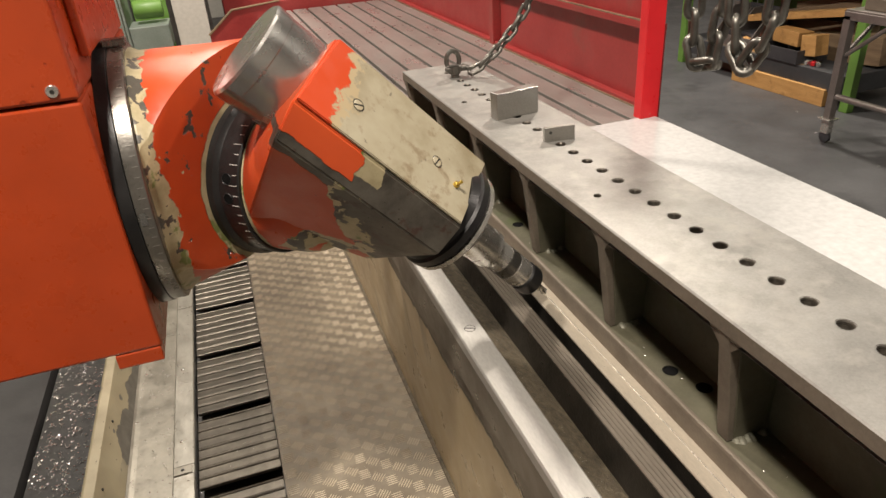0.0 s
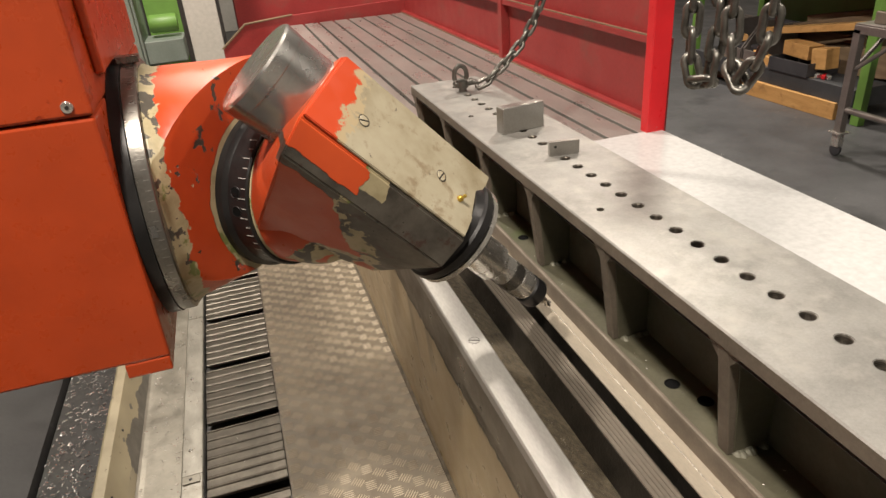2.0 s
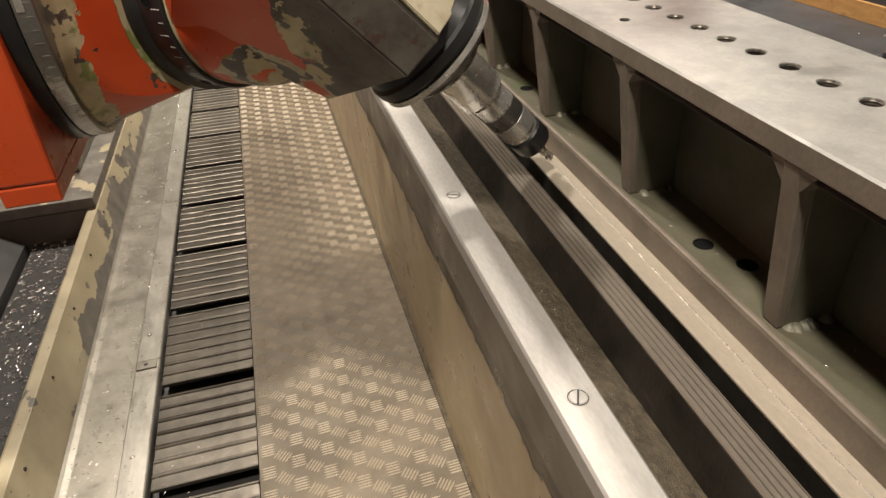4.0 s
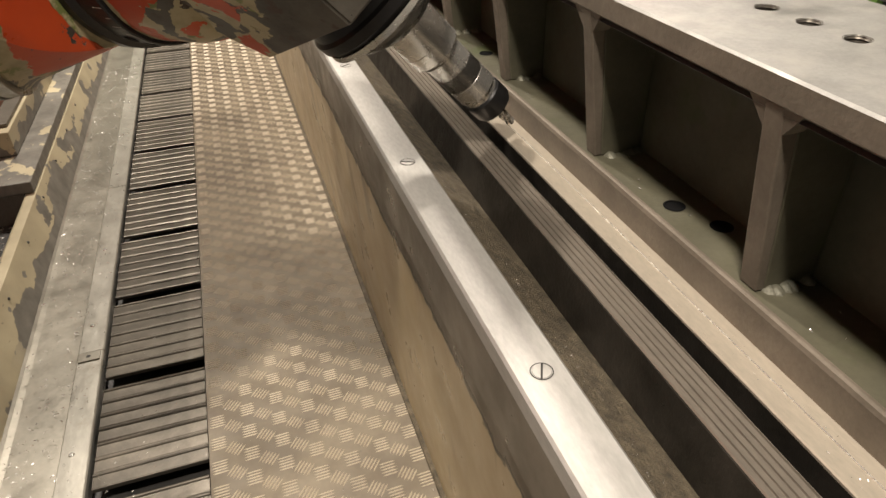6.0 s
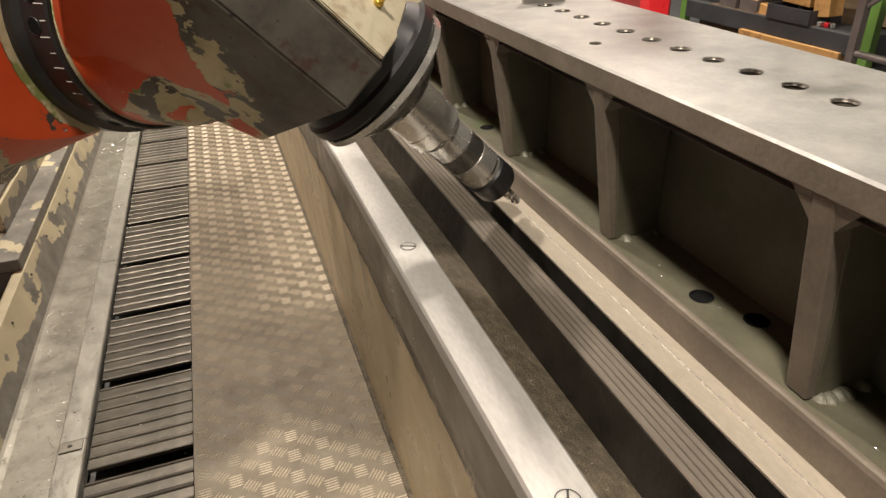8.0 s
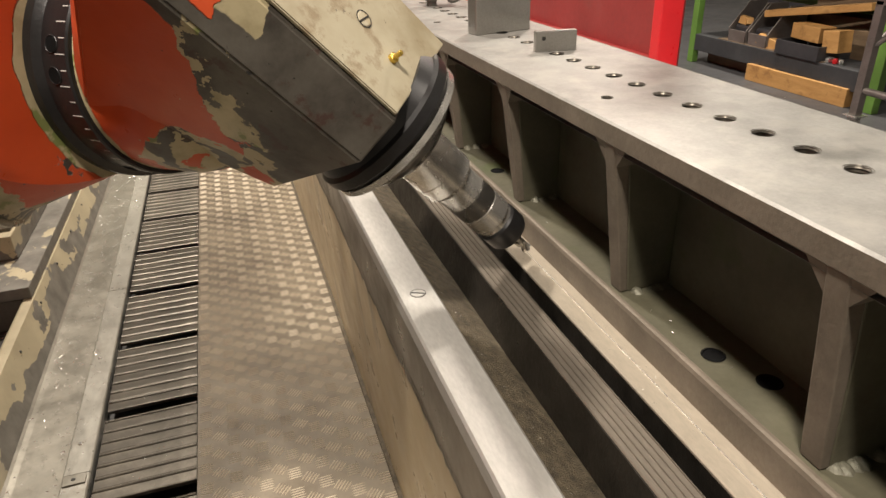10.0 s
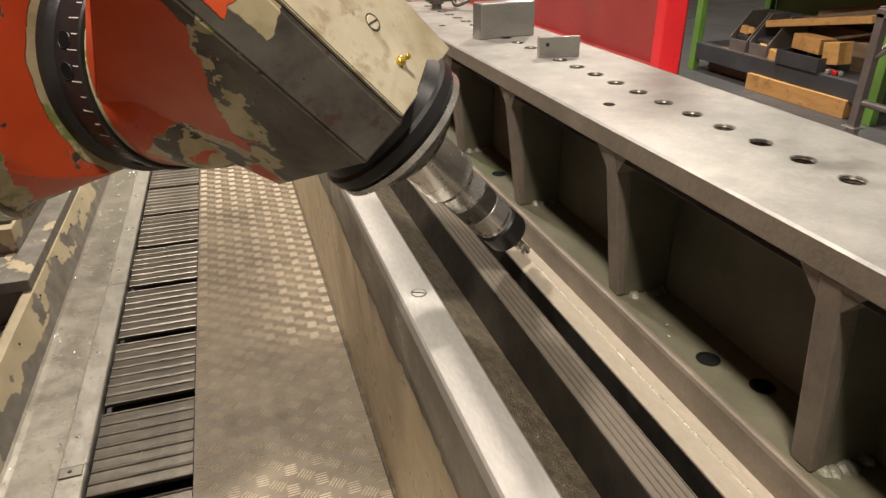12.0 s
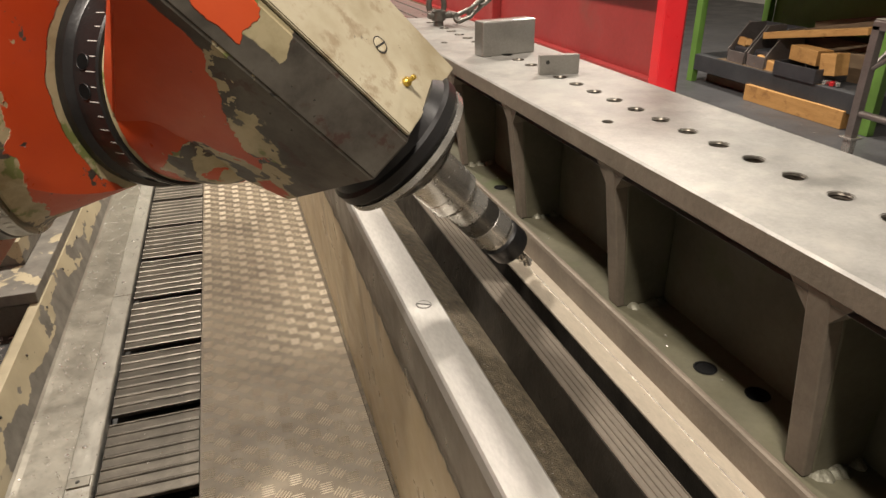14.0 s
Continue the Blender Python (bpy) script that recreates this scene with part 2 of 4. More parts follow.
def both(nt, *masks):
    out = masks[0]
    for k in masks[1:]:
        out = maths(nt, "MULTIPLY", out, k)
    return out


def distance_to(nt, vec, point):
    v = nt.nodes.new("ShaderNodeVectorMath")
    v.operation = "DISTANCE"
    v.inputs[1].default_value = point
    nt.links.new(vec, v.inputs[0])
    return v.outputs["Value"]


def inverse(nt, k):
    return maths(nt, "SUBTRACT", 1.0, k)


HEAD_AT = Vector((-0.28, 1.55, 0.82))
SWIVEL_AT, SWIVEL_AX = Vector((-0.048, 1.549, 1.028)), Vector((0.715, -0.698, 0.016)).normalized()
SPINDLE_AT, SPINDLE_AX = Vector((0.311, 1.294, 0.916)), Vector((0.682, 0, -0.731)).normalized()
SPINDLE_UP = Vector((-SPINDLE_AX.z, 0, SPINDLE_AX.x))


def paint_layers(nt, vec):
    """Colours of the head's old paint: orange, cream filler with green traces, bare dark metal."""
    n2 = noise_of(nt, vec, 20, 8, 0.6)
    orange = ramp(nt, noise_of(nt, vec, 5, 6), [(0.3, (0.44, 0.050, 0.013)), (0.7, (0.58, 0.078, 0.017))])
    orange = mixed(nt, above(nt, noise_of(nt, vec, 75, 3), 0.72, 0.02), orange, (0.22, 0.03, 0.015))
    cream = ramp(nt, n2, [(0.30, (0.30, 0.25, 0.14)), (0.52, (0.46, 0.39, 0.24))])
    cream = mixed(nt, above(nt, noise_of(nt, vec, 13, 5), 0.60, 0.03), cream, (0.19, 0.21, 0.07))
    metal = ramp(nt, noise_of(nt, vec, 16, 8, 0.65), [(0.32, (0.042, 0.036, 0.030)), (0.5, (0.085, 0.075, 0.062)), (0.66, (0.115, 0.103, 0.086))])
    metal = mixed(nt, maths(nt, "MULTIPLY", above(nt, noise_of(nt, vec, 24, 7, 0.65), 0.57, 0.06), 0.75), metal, (0.06, 0.026, 0.020))
    metal = mixed(nt, above(nt, noise_of(nt, vec, 90, 3), 0.70, 0.03), metal, (0.025, 0.022, 0.02))
    return orange, cream, metal


def finish_paint(nt, p, vec, col, bare, chips):
    nt.links.new(col, p.inputs["Base Color"])
    nt.links.new(ramp(nt, noise_of(nt, vec, 18, 6), [(0.3, grey(0.26)), (0.7, grey(0.46))]), p.inputs["Roughness"])
    nt.links.new(mixed(nt, bare, grey(0), grey(0.35)), p.inputs["Metallic"])
    bump(nt, p, maths(nt, "SUBTRACT", maths(nt, "MULTIPLY", noise_of(nt, vec, 65), 0.22), chips), 0.7, 0.0016)


def head_paint(name):
    """Orange round the swivel, scraped through cream filler to bare dark metal towards the spindle nose."""
    m, nt, p = nodes_of(name)
    vec = coords(nt)
    orange, cream, metal = paint_layers(nt, vec)
    w = dot_of(nt, vec, SWIVEL_AX, (SWIVEL_AT - HEAD_AT).dot(SWIVEL_AX))
    z = dot_of(nt, vec, (0, 0, 1), 1.03 - HEAD_AT.z)
    s = dot_of(nt, vec, SPINDLE_AX, (SPINDLE_AT - HEAD_AT).dot(SPINDLE_AX))
    y = dot_of(nt, vec, SPINDLE_UP, (SPINDLE_AT - HEAD_AT).dot(SPINDLE_UP))
    torn = maths(nt, "ADD", wobble(nt, vec, 10, 0.12), wobble(nt, vec, 34, 0.07))
    e = maths(nt, "ADD", maths(nt, "SUBTRACT", w, maths(nt, "MULTIPLY", z, 0.36)), torn)
    upper = above(nt, y, -0.046, 0.00002)
    rear = inverse(nt, above(nt, maths(nt, "ADD", s, wobble(nt, vec, 24, 0.07)), -0.315))
    patch_end = inverse(nt, above(nt, maths(nt, "ADD", s, wobble(nt, vec, 14, 0.10)), -0.275))
    high = above(nt, maths(nt, "ADD", y, wobble(nt, vec, 14, 0.03)), -0.022)
    lower_bare = above(nt, e, 0.292)
    strip = both(nt, above(nt, maths(nt, "ADD", y, wobble(nt, vec, 20, 0.02)), -0.062), inverse(nt, upper), above(nt, w, 0.25))
    upper_bare = both(nt, upper, inverse(nt, both(nt, rear, above(nt, maths(nt, "ADD", y, wobble(nt, vec, 20, 0.02)), -0.034))))
    bare = maths(nt, "MAXIMUM", maths(nt, "MAXIMUM", both(nt, lower_bare, inverse(nt, upper)), upper_bare), strip)
    cream_low = both(nt, lower_bare, inverse(nt, above(nt, e, 0.325)), above(nt, noise_of(nt, vec, 15, 5), 0.48), inverse(nt, upper))
    cream_up = both(nt, upper, inverse(nt, rear), patch_end, high)
    worn_d = maths(nt, "ADD", distance_to(nt, vec, Vector((0.030, 1.372, 0.944)) - HEAD_AT), maths(nt, "ADD", wobble(nt, vec, 14, 0.10), wobble(nt, vec, 40, 0.03)))
    worn = inverse(nt, above(nt, worn_d, 0.074))
    inner = noise_of(nt, vec, 17, 5, 0.5)
    rim = inverse(nt, above(nt, maths(nt, "ADD", w, wobble(nt, vec, 22, 0.035)), 0.090))
    chip = above(nt, noise_of(nt, vec, 30, 3), 0.73)
    col = mixed(nt, chip, orange, cream)
    col = mixed(nt, bare, col, metal)
    col = mixed(nt, maths(nt, "MAXIMUM", cream_low, cream_up), col, cream)
    patch = mixed(nt, above(nt, inner, 0.53), cream, metal)
    patch = mixed(nt, inverse(nt, above(nt, inner, 0.41)), patch, orange)
    col = mixed(nt, worn, col, patch)
    col = mixed(nt, rim, col, cream)
    chips = maths(nt, "MAXIMUM", maths(nt, "MAXIMUM", bare, worn), maths(nt, "MAXIMUM", rim, chip))
    finish_paint(nt, p, vec, col, bare, chips)
    return m


def neck_paint(name):
    """Chipped orange neck: cream round the swivel ring and along the ram ring, dark and green chips low down."""
    m, nt, p = nodes_of(name)
    vec = coords(nt)
    orange, cream, metal = paint_layers(nt, vec)
    w = dot_of(nt, vec, SWIVEL_AX, (SWIVEL_AT - HEAD_AT).dot(SWIVEL_AX))
    d = distance_to(nt, vec, SWIVEL_AT - HEAD_AT)
    on_face = above(nt, w, 0.010)
    rim = both(nt, on_face, inverse(nt, above(nt, maths(nt, "ADD", d, wobble(nt, vec, 30, 0.014)), 0.1785)))
    x = dot_of(nt, vec, (1, 0, 0), -0.213 - HEAD_AT.x)
    edge = inverse(nt, above(nt, maths(nt, "ADD", x, maths(nt, "ADD", wobble(nt, vec, 20, 0.05), wobble(nt, vec, 60, 0.025))), 0.003))
    z = dot_of(nt, vec, (0, 0, 1), 0.82 - HEAD_AT.z)
    low = inverse(nt, above(nt, maths(nt, "ADD", z, wobble(nt, vec, 20, 0.09)), 0.040))
    chip = both(nt, on_face, above(nt, noise_of(nt, vec, 22, 6), 0.605))
    few = above(nt, noise_of(nt, vec, 34, 4), 0.72)
    col = mixed(nt, few, orange, cream)
    col = mixed(nt, chip, col, metal)
    col = mixed(nt, edge, col, mixed(nt, above(nt, noise_of(nt, vec, 20, 6), 0.54), cream, metal))
    col = mixed(nt, low, col, mixed(nt, above(nt, noise_of(nt, vec, 24, 6), 0.52), cream, metal))
    col = mixed(nt, rim, col, cream)
    chips = maths(nt, "MAXIMUM", maths(nt, "MAXIMUM", edge, low), maths(nt, "MAXIMUM", rim, maths(nt, "MAXIMUM", chip, few)))
    finish_paint(nt, p, vec, col, maths(nt, "MULTIPLY", chip, 0.5), chips)
    return m


def plate_paint(name):
    """A worn cream plate with oil stains, still orange at its rear end."""
    m, nt, p = nodes_of(name)
    vec = coords(nt)
    v = nt.nodes.new("ShaderNodeVectorMath")
    v.operation = "DOT_PRODUCT"
    v.inputs[1].default_value = (0.682, 0, -0.731)
    nt.links.new(vec, v.inputs[0])
    s = maths(nt, "ADD", maths(nt, "SUBTRACT", v.outputs["Value"], 0.333), 0.5)
    big, mid, fine = noise_of(nt, vec, 9, 6), noise_of(nt, vec, 26, 7, 0.65), noise_of(nt, vec, 140, 3)
    edge = maths(nt, "ADD", s, maths(nt, "MULTIPLY", maths(nt, "SUBTRACT", mid, 0.5), 0.13))
    cream = ramp(nt, big, [(0.3, (0.26, 0.215, 0.135)), (0.5, (0.37, 0.325, 0.23)), (0.7, (0.43, 0.39, 0.29))])
    cream = mixed(nt, ramp(nt, mid, [(0.56, grey(0)), (0.66, grey(0.7))]), cream, (0.2, 0.14, 0.075))
    cream = mixed(nt, ramp(nt, noise_of(nt, vec, 60, 4), [(0.68, grey(0)), (0.7, grey(0.8))]), cream, (0.1, 0.08, 0.06))
    k0 = ramp(nt, edge, [(0.105, grey(1)), (0.108, grey(0))])
    k1 = ramp(nt, edge, [(0.125, grey(1)), (0.128, grey(0))])
    col = mixed(nt, k0, mixed(nt, k1, cream, (0.42, 0.33, 0.2)), (0.54, 0.06, 0.014))
    nt.links.new(col, p.inputs["Base Color"])
    nt.links.new(ramp(nt, mid, [(0.3, grey(0.3)), (0.7, grey(0.55))]), p.inputs["Roughness"])
    bump(nt, p, maths(nt, "ADD", maths(nt, "MULTIPLY", fine, 0.3), k0), 0.3, 0.001)
    return m


def guide_paint(name, start, level):
    """Cream paint with fine scratches near the walkway's start, flaking off grey metal further along and low down."""
    m, nt, p = nodes_of(name)
    vec = coords(nt)
    tone = ramp(nt, noise_of(nt, vec, 5, 7, 0.65), [(0.3, (0.25, 0.215, 0.14)), (0.55, (0.36, 0.31, 0.205)), (0.75, (0.42, 0.37, 0.25))])
    tone = mixed(nt, above(nt, noise_of(nt, coords(nt, (1, 0.5, 1)), 60, 3), 0.70, 0.02), tone, (0.09, 0.075, 0.055))
    bare_tone = ramp(nt, noise_of(nt, vec, 14, 6), [(0.3, (0.085, 0.078, 0.066)), (0.7, (0.17, 0.158, 0.135))])
    y = dot_of(nt, vec, (0, 1, 0), start)
    z = dot_of(nt, vec, (0, 0, 1), level)
    far = above(nt, y, 0.0, 0.25)
    flaked = above(nt, maths(nt, "ADD", maths(nt, "ADD", noise_of(nt, coords(nt, (1, 0.7, 1)), 8, 7, 0.5), maths(nt, "MULTIPLY", far, 0.13)), maths(nt, "MULTIPLY", maths(nt, "MULTIPLY", z, far), -1.6)), 0.60, 0.006)
    low = both(nt, far, inverse(nt, above(nt, maths(nt, "ADD", z, wobble(nt, vec, 9, 0.05)), -0.018)))
    bare = maths(nt, "MAXIMUM", flaked, low)
    nt.links.new(mixed(nt, bare, tone, bare_tone), p.inputs["Base Color"])
    nt.links.new(ramp(nt, noise_of(nt, vec, 20), [(0.3, grey(0.38)), (0.7, grey(0.58))]), p.inputs["Roughness"])
    bump(nt, p, maths(nt, "SUBTRACT", maths(nt, "MULTIPLY", noise_of(nt, vec, 70), 0.2), bare), 0.5, 0.0012)
    return m


M["guide"] = guide_paint("flaking_cream_guide_paint", 2.55, 0.045)
M["slideface"] = guide_paint("flaking_cream_slide_paint", -1.0, 0.19)
M["headpaint"] = head_paint("worn_head_paint")
M["neckpaint"] = neck_paint("worn_neck_paint")
M["plateface"] = plate_paint("worn_plate_paint")


# ---- mesh helpers ----
def box(bm, x0, x1, y0, y1, z0, z1, bev=0.0):
    """A box into bm, with rounded edges of width bev."""
    v = [bm.verts.new((x, y, z)) for x in (x0, x1) for y in (y0, y1) for z in (z0, z1)]
    fs = [bm.faces.new([v[i] for i in q]) for q in ((0, 1, 3, 2), (4, 6, 7, 5), (0, 4, 5, 1), (2, 3, 7, 6), (0, 2, 6, 4), (1, 5, 7, 3))]
    if bev:
        es = list({e for f in fs for e in f.edges})
        bmesh.ops.bevel(bm, geom=es, offset=bev, segments=2, affect="EDGES", profile=0.5)
    return bm


def prism_y(bm, pts, y0, y1, bev=0.0):
    """A profile of (x, z) corners drawn out from y0 to y1."""
    a = [bm.verts.new((x, y0, z)) for x, z in pts]
    b = [bm.verts.new((x, y1, z)) for x, z in pts]
    n = len(pts)
    fs = [bm.faces.new([a[i], a[(i + 1) % n], b[(i + 1) % n], b[i]]) for i in range(n)]
    fs += [bm.faces.new(a[::-1]), bm.faces.new(b)]
    bmesh.ops.recalc_face_normals(bm, faces=fs)
    if bev:
        bmesh.ops.bevel(bm, geom=list({e for f in fs for e in f.edges}), offset=bev, segments=2, affect="EDGES", profile=0.5)
    return bm


def lathe(bm, prof, m=Matrix(), seg=48):
    """A profile of (radius, z) turned about z, placed by m."""
    rings = []
    for r, z in prof:
        if r < 1e-6:
            rings.append([bm.verts.new(m @ Vector((0, 0, z)))])
        else:
            rings.append([bm.verts.new(m @ Vector((r * math.cos(2 * math.pi * k / seg), r * math.sin(2 * math.pi * k / seg), z))) for k in range(seg)])
    for p, q in zip(rings, rings[1:]):
        for k in range(seg):
            l = (k + 1) % seg
            if len(p) == 1 and len(q) == 1:
                continue
            if len(p) == 1:
                bm.faces.new([p[0], q[k], q[l]])
            elif len(q) == 1:
                bm.faces.new([p[k], q[0], p[l]])
            else:
                bm.faces.new([p[k], q[k], q[l], p[l]])
    return bm


def tube(bm, path, r, seg=10, closed=False):
    """A round bar along a list of points."""
    rings, n = [], len(path)
    for i, p in enumerate(path):
        p = Vector(p)
        a = Vector(path[(i - 1) % n]) if closed or i > 0 else p
        b = Vector(path[(i + 1) % n]) if closed or i < n - 1 else p
        t = (b - a).normalized()
        u = t.orthogonal().normalized() if i == 0 else (rings_u - t * rings_u.dot(t)).normalized()
        rings_u = u
        w = t.cross(u)
        rings.append([bm.verts.new(p + r * (math.cos(2 * math.pi * k / seg) * u + math.sin(2 * math.pi * k / seg) * w)) for k in range(seg)])
    pairs = list(zip(rings, rings[1:])) + ([(rings[-1], rings[0])] if closed else [])
    for p, q in pairs:
        for k in range(seg):
            l = (k + 1) % seg
            bm.faces.new([p[k], q[k], q[l], p[l]])
    if not closed:
        bm.faces.new(rings[0][::-1])
        bm.faces.new(rings[-1])
    return bm


def part(name, bm, mat, parent=None, label="", smooth=False, angle=35):
    me = bpy.data.meshes.new(name)
    bmesh.ops.recalc_face_normals(bm, faces=bm.faces)
    bm.to_mesh(me)
    bm.free()
    me.materials.append(M[mat])
    if smooth:
        for poly in me.polygons:
            poly.use_smooth = True
        me.set_sharp_from_angle(angle=radians(angle))
    ob = new(name, me)
    if parent is not None:
        ob.parent = parent
    return tagged(ob, label)


def thing(name, label, category, at=(0, 0, 0), group="", kind=""):
    ob = new(name)
    ob.location = at
    ob.empty_display_size = 0.1
    return tagged(ob, label, category, group, kind)


def B():
    return bmesh.new()


# ---- hall ----
Z0 = -0.075
tagged(part("floor", box(B(), 0.45, 9, -5, 13, Z0 - 0.4, Z0), "floor"), "dark grey worn workshop floor with scattered chips", "floor", kind="structure")
tagged(part("pit_floor", box(B(), -8, 0.44, -5, 13, Z0 - 0.4, Z0 - 0.12), "floor"), "dark grey machine pit floor", "floor", kind="structure")
tagged(part("ceiling", box(B(), -8, 9, -5, 13, 6.0, 6.2), "ceilingpaint"), "grey sheet ceiling of the workshop", "ceiling", kind="structure")
for nm, dims in (("wall_north", (-8.2, 9.2, 13, 13.2)), ("wall_south", (-8.2, 9.2, -5.2, -5)), ("wall_west", (-8.2, -8, -5, 13)), ("wall_east", (9, 9.2, -5, 13))):
    tagged(part(nm, box(B(), *dims, Z0 - 0.2, 6.2), "wallpaint"), "plain painted workshop wall", "wall", kind="structure")

# ---- machine bed: channel, rail, bars ----
Y0, Y1 = -0.6, 6.25
bed = thing("machine_bed", "long cream painted milling machine bed with steel rails", "machine bed", (0, Y0, 0))


def bedpart(name, pts, mat, label="", y0=Y0, y1=Y1, bev=0.0, smooth=False):
    ob = part(name, prism_y(B(), [(x, z) for x, z in pts], y0 - Y0, y1 - Y0, bev), mat, bed, label, smooth)
    return ob


bedpart("side_wall", [(0.318, Z0), (0.284, 0.56), (0.264, 0.60), (0.262, 0.69), (0.318, 0.69), (0.318, 0.60), (0.45, 0.60), (0.45, Z0)], "creamwall", "oily cream painted side wall")
bedpart("skirt", [(0.305, Z0), (0.307, Z0 + 0.010), (0.319, Z0 + 0.012), (0.319, Z0)], "dirt", "dark joint strip")
bedpart("rail", [(0.262, 0.690), (0.262, 0.712), (0.265, 0.715), (0.315, 0.715), (0.318, 0.712), (0.318, 0.690)], "rail", "bright ground steel rail")
bedpart("channel", [(0.318, 0.60), (0.318, 0.697), (0.338, 0.686), (0.362, 0.672), (0.3845, 0.656), (0.3845, 0.60)], "dirt", "channel full of fine chip dust")
bedpart("bar_flank", [(0.3846, 0.60), (0.3846, 0.654), (0.3952, 0.7155), (0.397, 0.7155), (0.397, 0.60)], "flanksteel", "black flank")
rib_pts = [(0.3972, 0.60), (0.3972, 0.7155), (0.3985, 0.717)]
for k in range(5):
    x = 0.3985 + 0.0076 * k
    rib_pts += [(x + 0.0052, 0.717), (x + 0.0057, 0.7148), (x + 0.0071, 0.7148), (x + 0.0076, 0.717)]
rib_pts += [(0.4372, 0.717), (0.4372, 0.60)]
bedpart("grooved_bar", rib_pts, "bar", "grooved dark steel guide bar")
# floor coloured black, the gap's shade painted in
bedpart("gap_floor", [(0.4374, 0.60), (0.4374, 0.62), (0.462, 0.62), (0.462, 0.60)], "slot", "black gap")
bedpart("table_foot", [(0.45, 0.30), (0.45, 0.62), (1.30, 0.62), (1.30, 0.30)], "greymachine", "", -1.4)

def rail_screw(y):
    bm = B()
    lathe(bm, [(0, 0.0006), (0.0092, 0.0006), (0.0103, -0.001), (0.0112, -0.004)], seg=32)
    ob = part("rail_screw", bm, "rail", bed, "flush slotted screw", True)
    ob.location = (0.291, y - Y0, 0.7152)
    bm = B()
    lathe(bm, [(0.0107, 0.0004), (0.0118, 0.0004)], seg=32)
    part("screw_rim", bm, "slot", ob)
    sl = part("screw_slot", box(B(), -0.0100, 0.0100, -0.0010, 0.0010, 0.0, 0.0012), "slot", ob)
    sl.rotation_euler[2] = radians(25 + 55 * math.sin(9 * y))


for k in range(-2, 11):
    rail_screw(0.786 + 0.478 * k)

# ---- tread plate walkway ----
walkway = thing("walkway", "worn aluminium five-bar tread plate walkway", "walkway", (0, Y0, Z0), kind="structure")
part("sheet", box(B(), -0.165, 0.318, 0, Y1 - Y0, -0.004, 0.004), "cheq", walkway)
verts, faces = [], []
LEANS = (radians(2), radians(52))


def tread_bar(cx, cy, ang, ln=0.0165, wd=0.0019, ht=0.0016):
    c, s = math.cos(ang), math.sin(ang)
    i = len(verts)
    for px, py, pz in ((-ln, 0, 0), (-ln * 0.6, -wd, 0), (ln * 0.6, -wd, 0), (ln, 0, 0), (ln * 0.6, wd, 0), (-ln * 0.6, wd, 0), (-ln * 0.62, 0, ht), (ln * 0.62, 0, ht)):
        verts.append((cx + c * px - s * py, cy + s * px + c * py, 0.004 + pz))
    faces.extend([(i, i + 1, i + 6), (i + 1, i + 2, i + 7, i + 6), (i + 2, i + 3, i + 7), (i + 3, i + 4, i + 7), (i + 4, i + 5, i + 6, i + 7), (i + 5, i, i + 6)])


for c in range(13):
    for r in range(110):
        cx, cy = -0.142 + 0.0362 * c, 0.014 + 0.0705 * r - 0.0272 * c
        if not 0.02 < cy < Y1 - Y0 - 0.02:
            continue
        ang = LEANS[c % 2]
        for k in range(-2, 3):
            tread_bar(cx - math.sin(ang) * 0.0080 * k, cy + math.cos(ang) * 0.0080 * k, ang, 0.0190 if c % 2 == 0 else 0.0180)
me = bpy.data.meshes.new("tread_bars")
me.from_pydata(verts, [], faces)
me.materials.append(M["treadbar"])
bars = new("tread_bars", me)
bars.parent = walkway
tagged(bars, "raised tread bars", kind="stuff")

# ---- slatted conveyor ----
conveyor = thing("chip_conveyor", "oily black slatted steel conveyor along the walkway", "conveyor", (0, Y0, Z0))
# black bed: shade between the slat groups is in its colour
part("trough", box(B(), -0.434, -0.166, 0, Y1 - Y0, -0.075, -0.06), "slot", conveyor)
PITCH = 0.367
slat_me = None
for seg in range(-3, 13):
    ys = 1.823 + PITCH * seg
    for k in range(7):
        y = ys + 0.046 + k * 0.0462 + 0.022
        if not Y0 + 0.03 < y < Y1 - 0.03:
            continue
        if slat_me is None:
            bm = prism_y(B(), [(-0.0228, -0.016), (-0.0228, -0.005), (-0.019, -0.0035), (0.0115, -0.0042), (0.0135, -0.0008), (0.0165, 0.0004), (0.0195, -0.0008), (0.0226, -0.006), (0.0226, -0.016)], -0.131, 0.122)
            bmesh.ops.rotate(bm, verts=bm.verts, cent=(0, 0, 0), matrix=Matrix.Rotation(radians(90), 3, "Z"))
            ob = part("slat", bm, "rubber", conveyor)
            slat_me = ob.data
        else:
            ob = new("slat", slat_me)
            ob.parent = conveyor
        ob.location = (-0.3, y - Y0, -0.004 + random.uniform(-0.001, 0.001))
        ob.rotation_euler[2] = radians(random.uniform(-0.4, 0.4))

# ---- ledge, chip trough ----
ledge = thing("sheet_ledge", "galvanised sheet metal ledge littered with steel chips", "ledge", (0, Y0, Z0))
part("sheet", prism_y(B(), [(-0.644, -0.05), (-0.644, -0.004), (-0.636, -0.009), (-0.62, -0.011), (-0.505, -0.013), (-0.505, -0.05)], 0, Y1 - Y0), "galv", ledge)
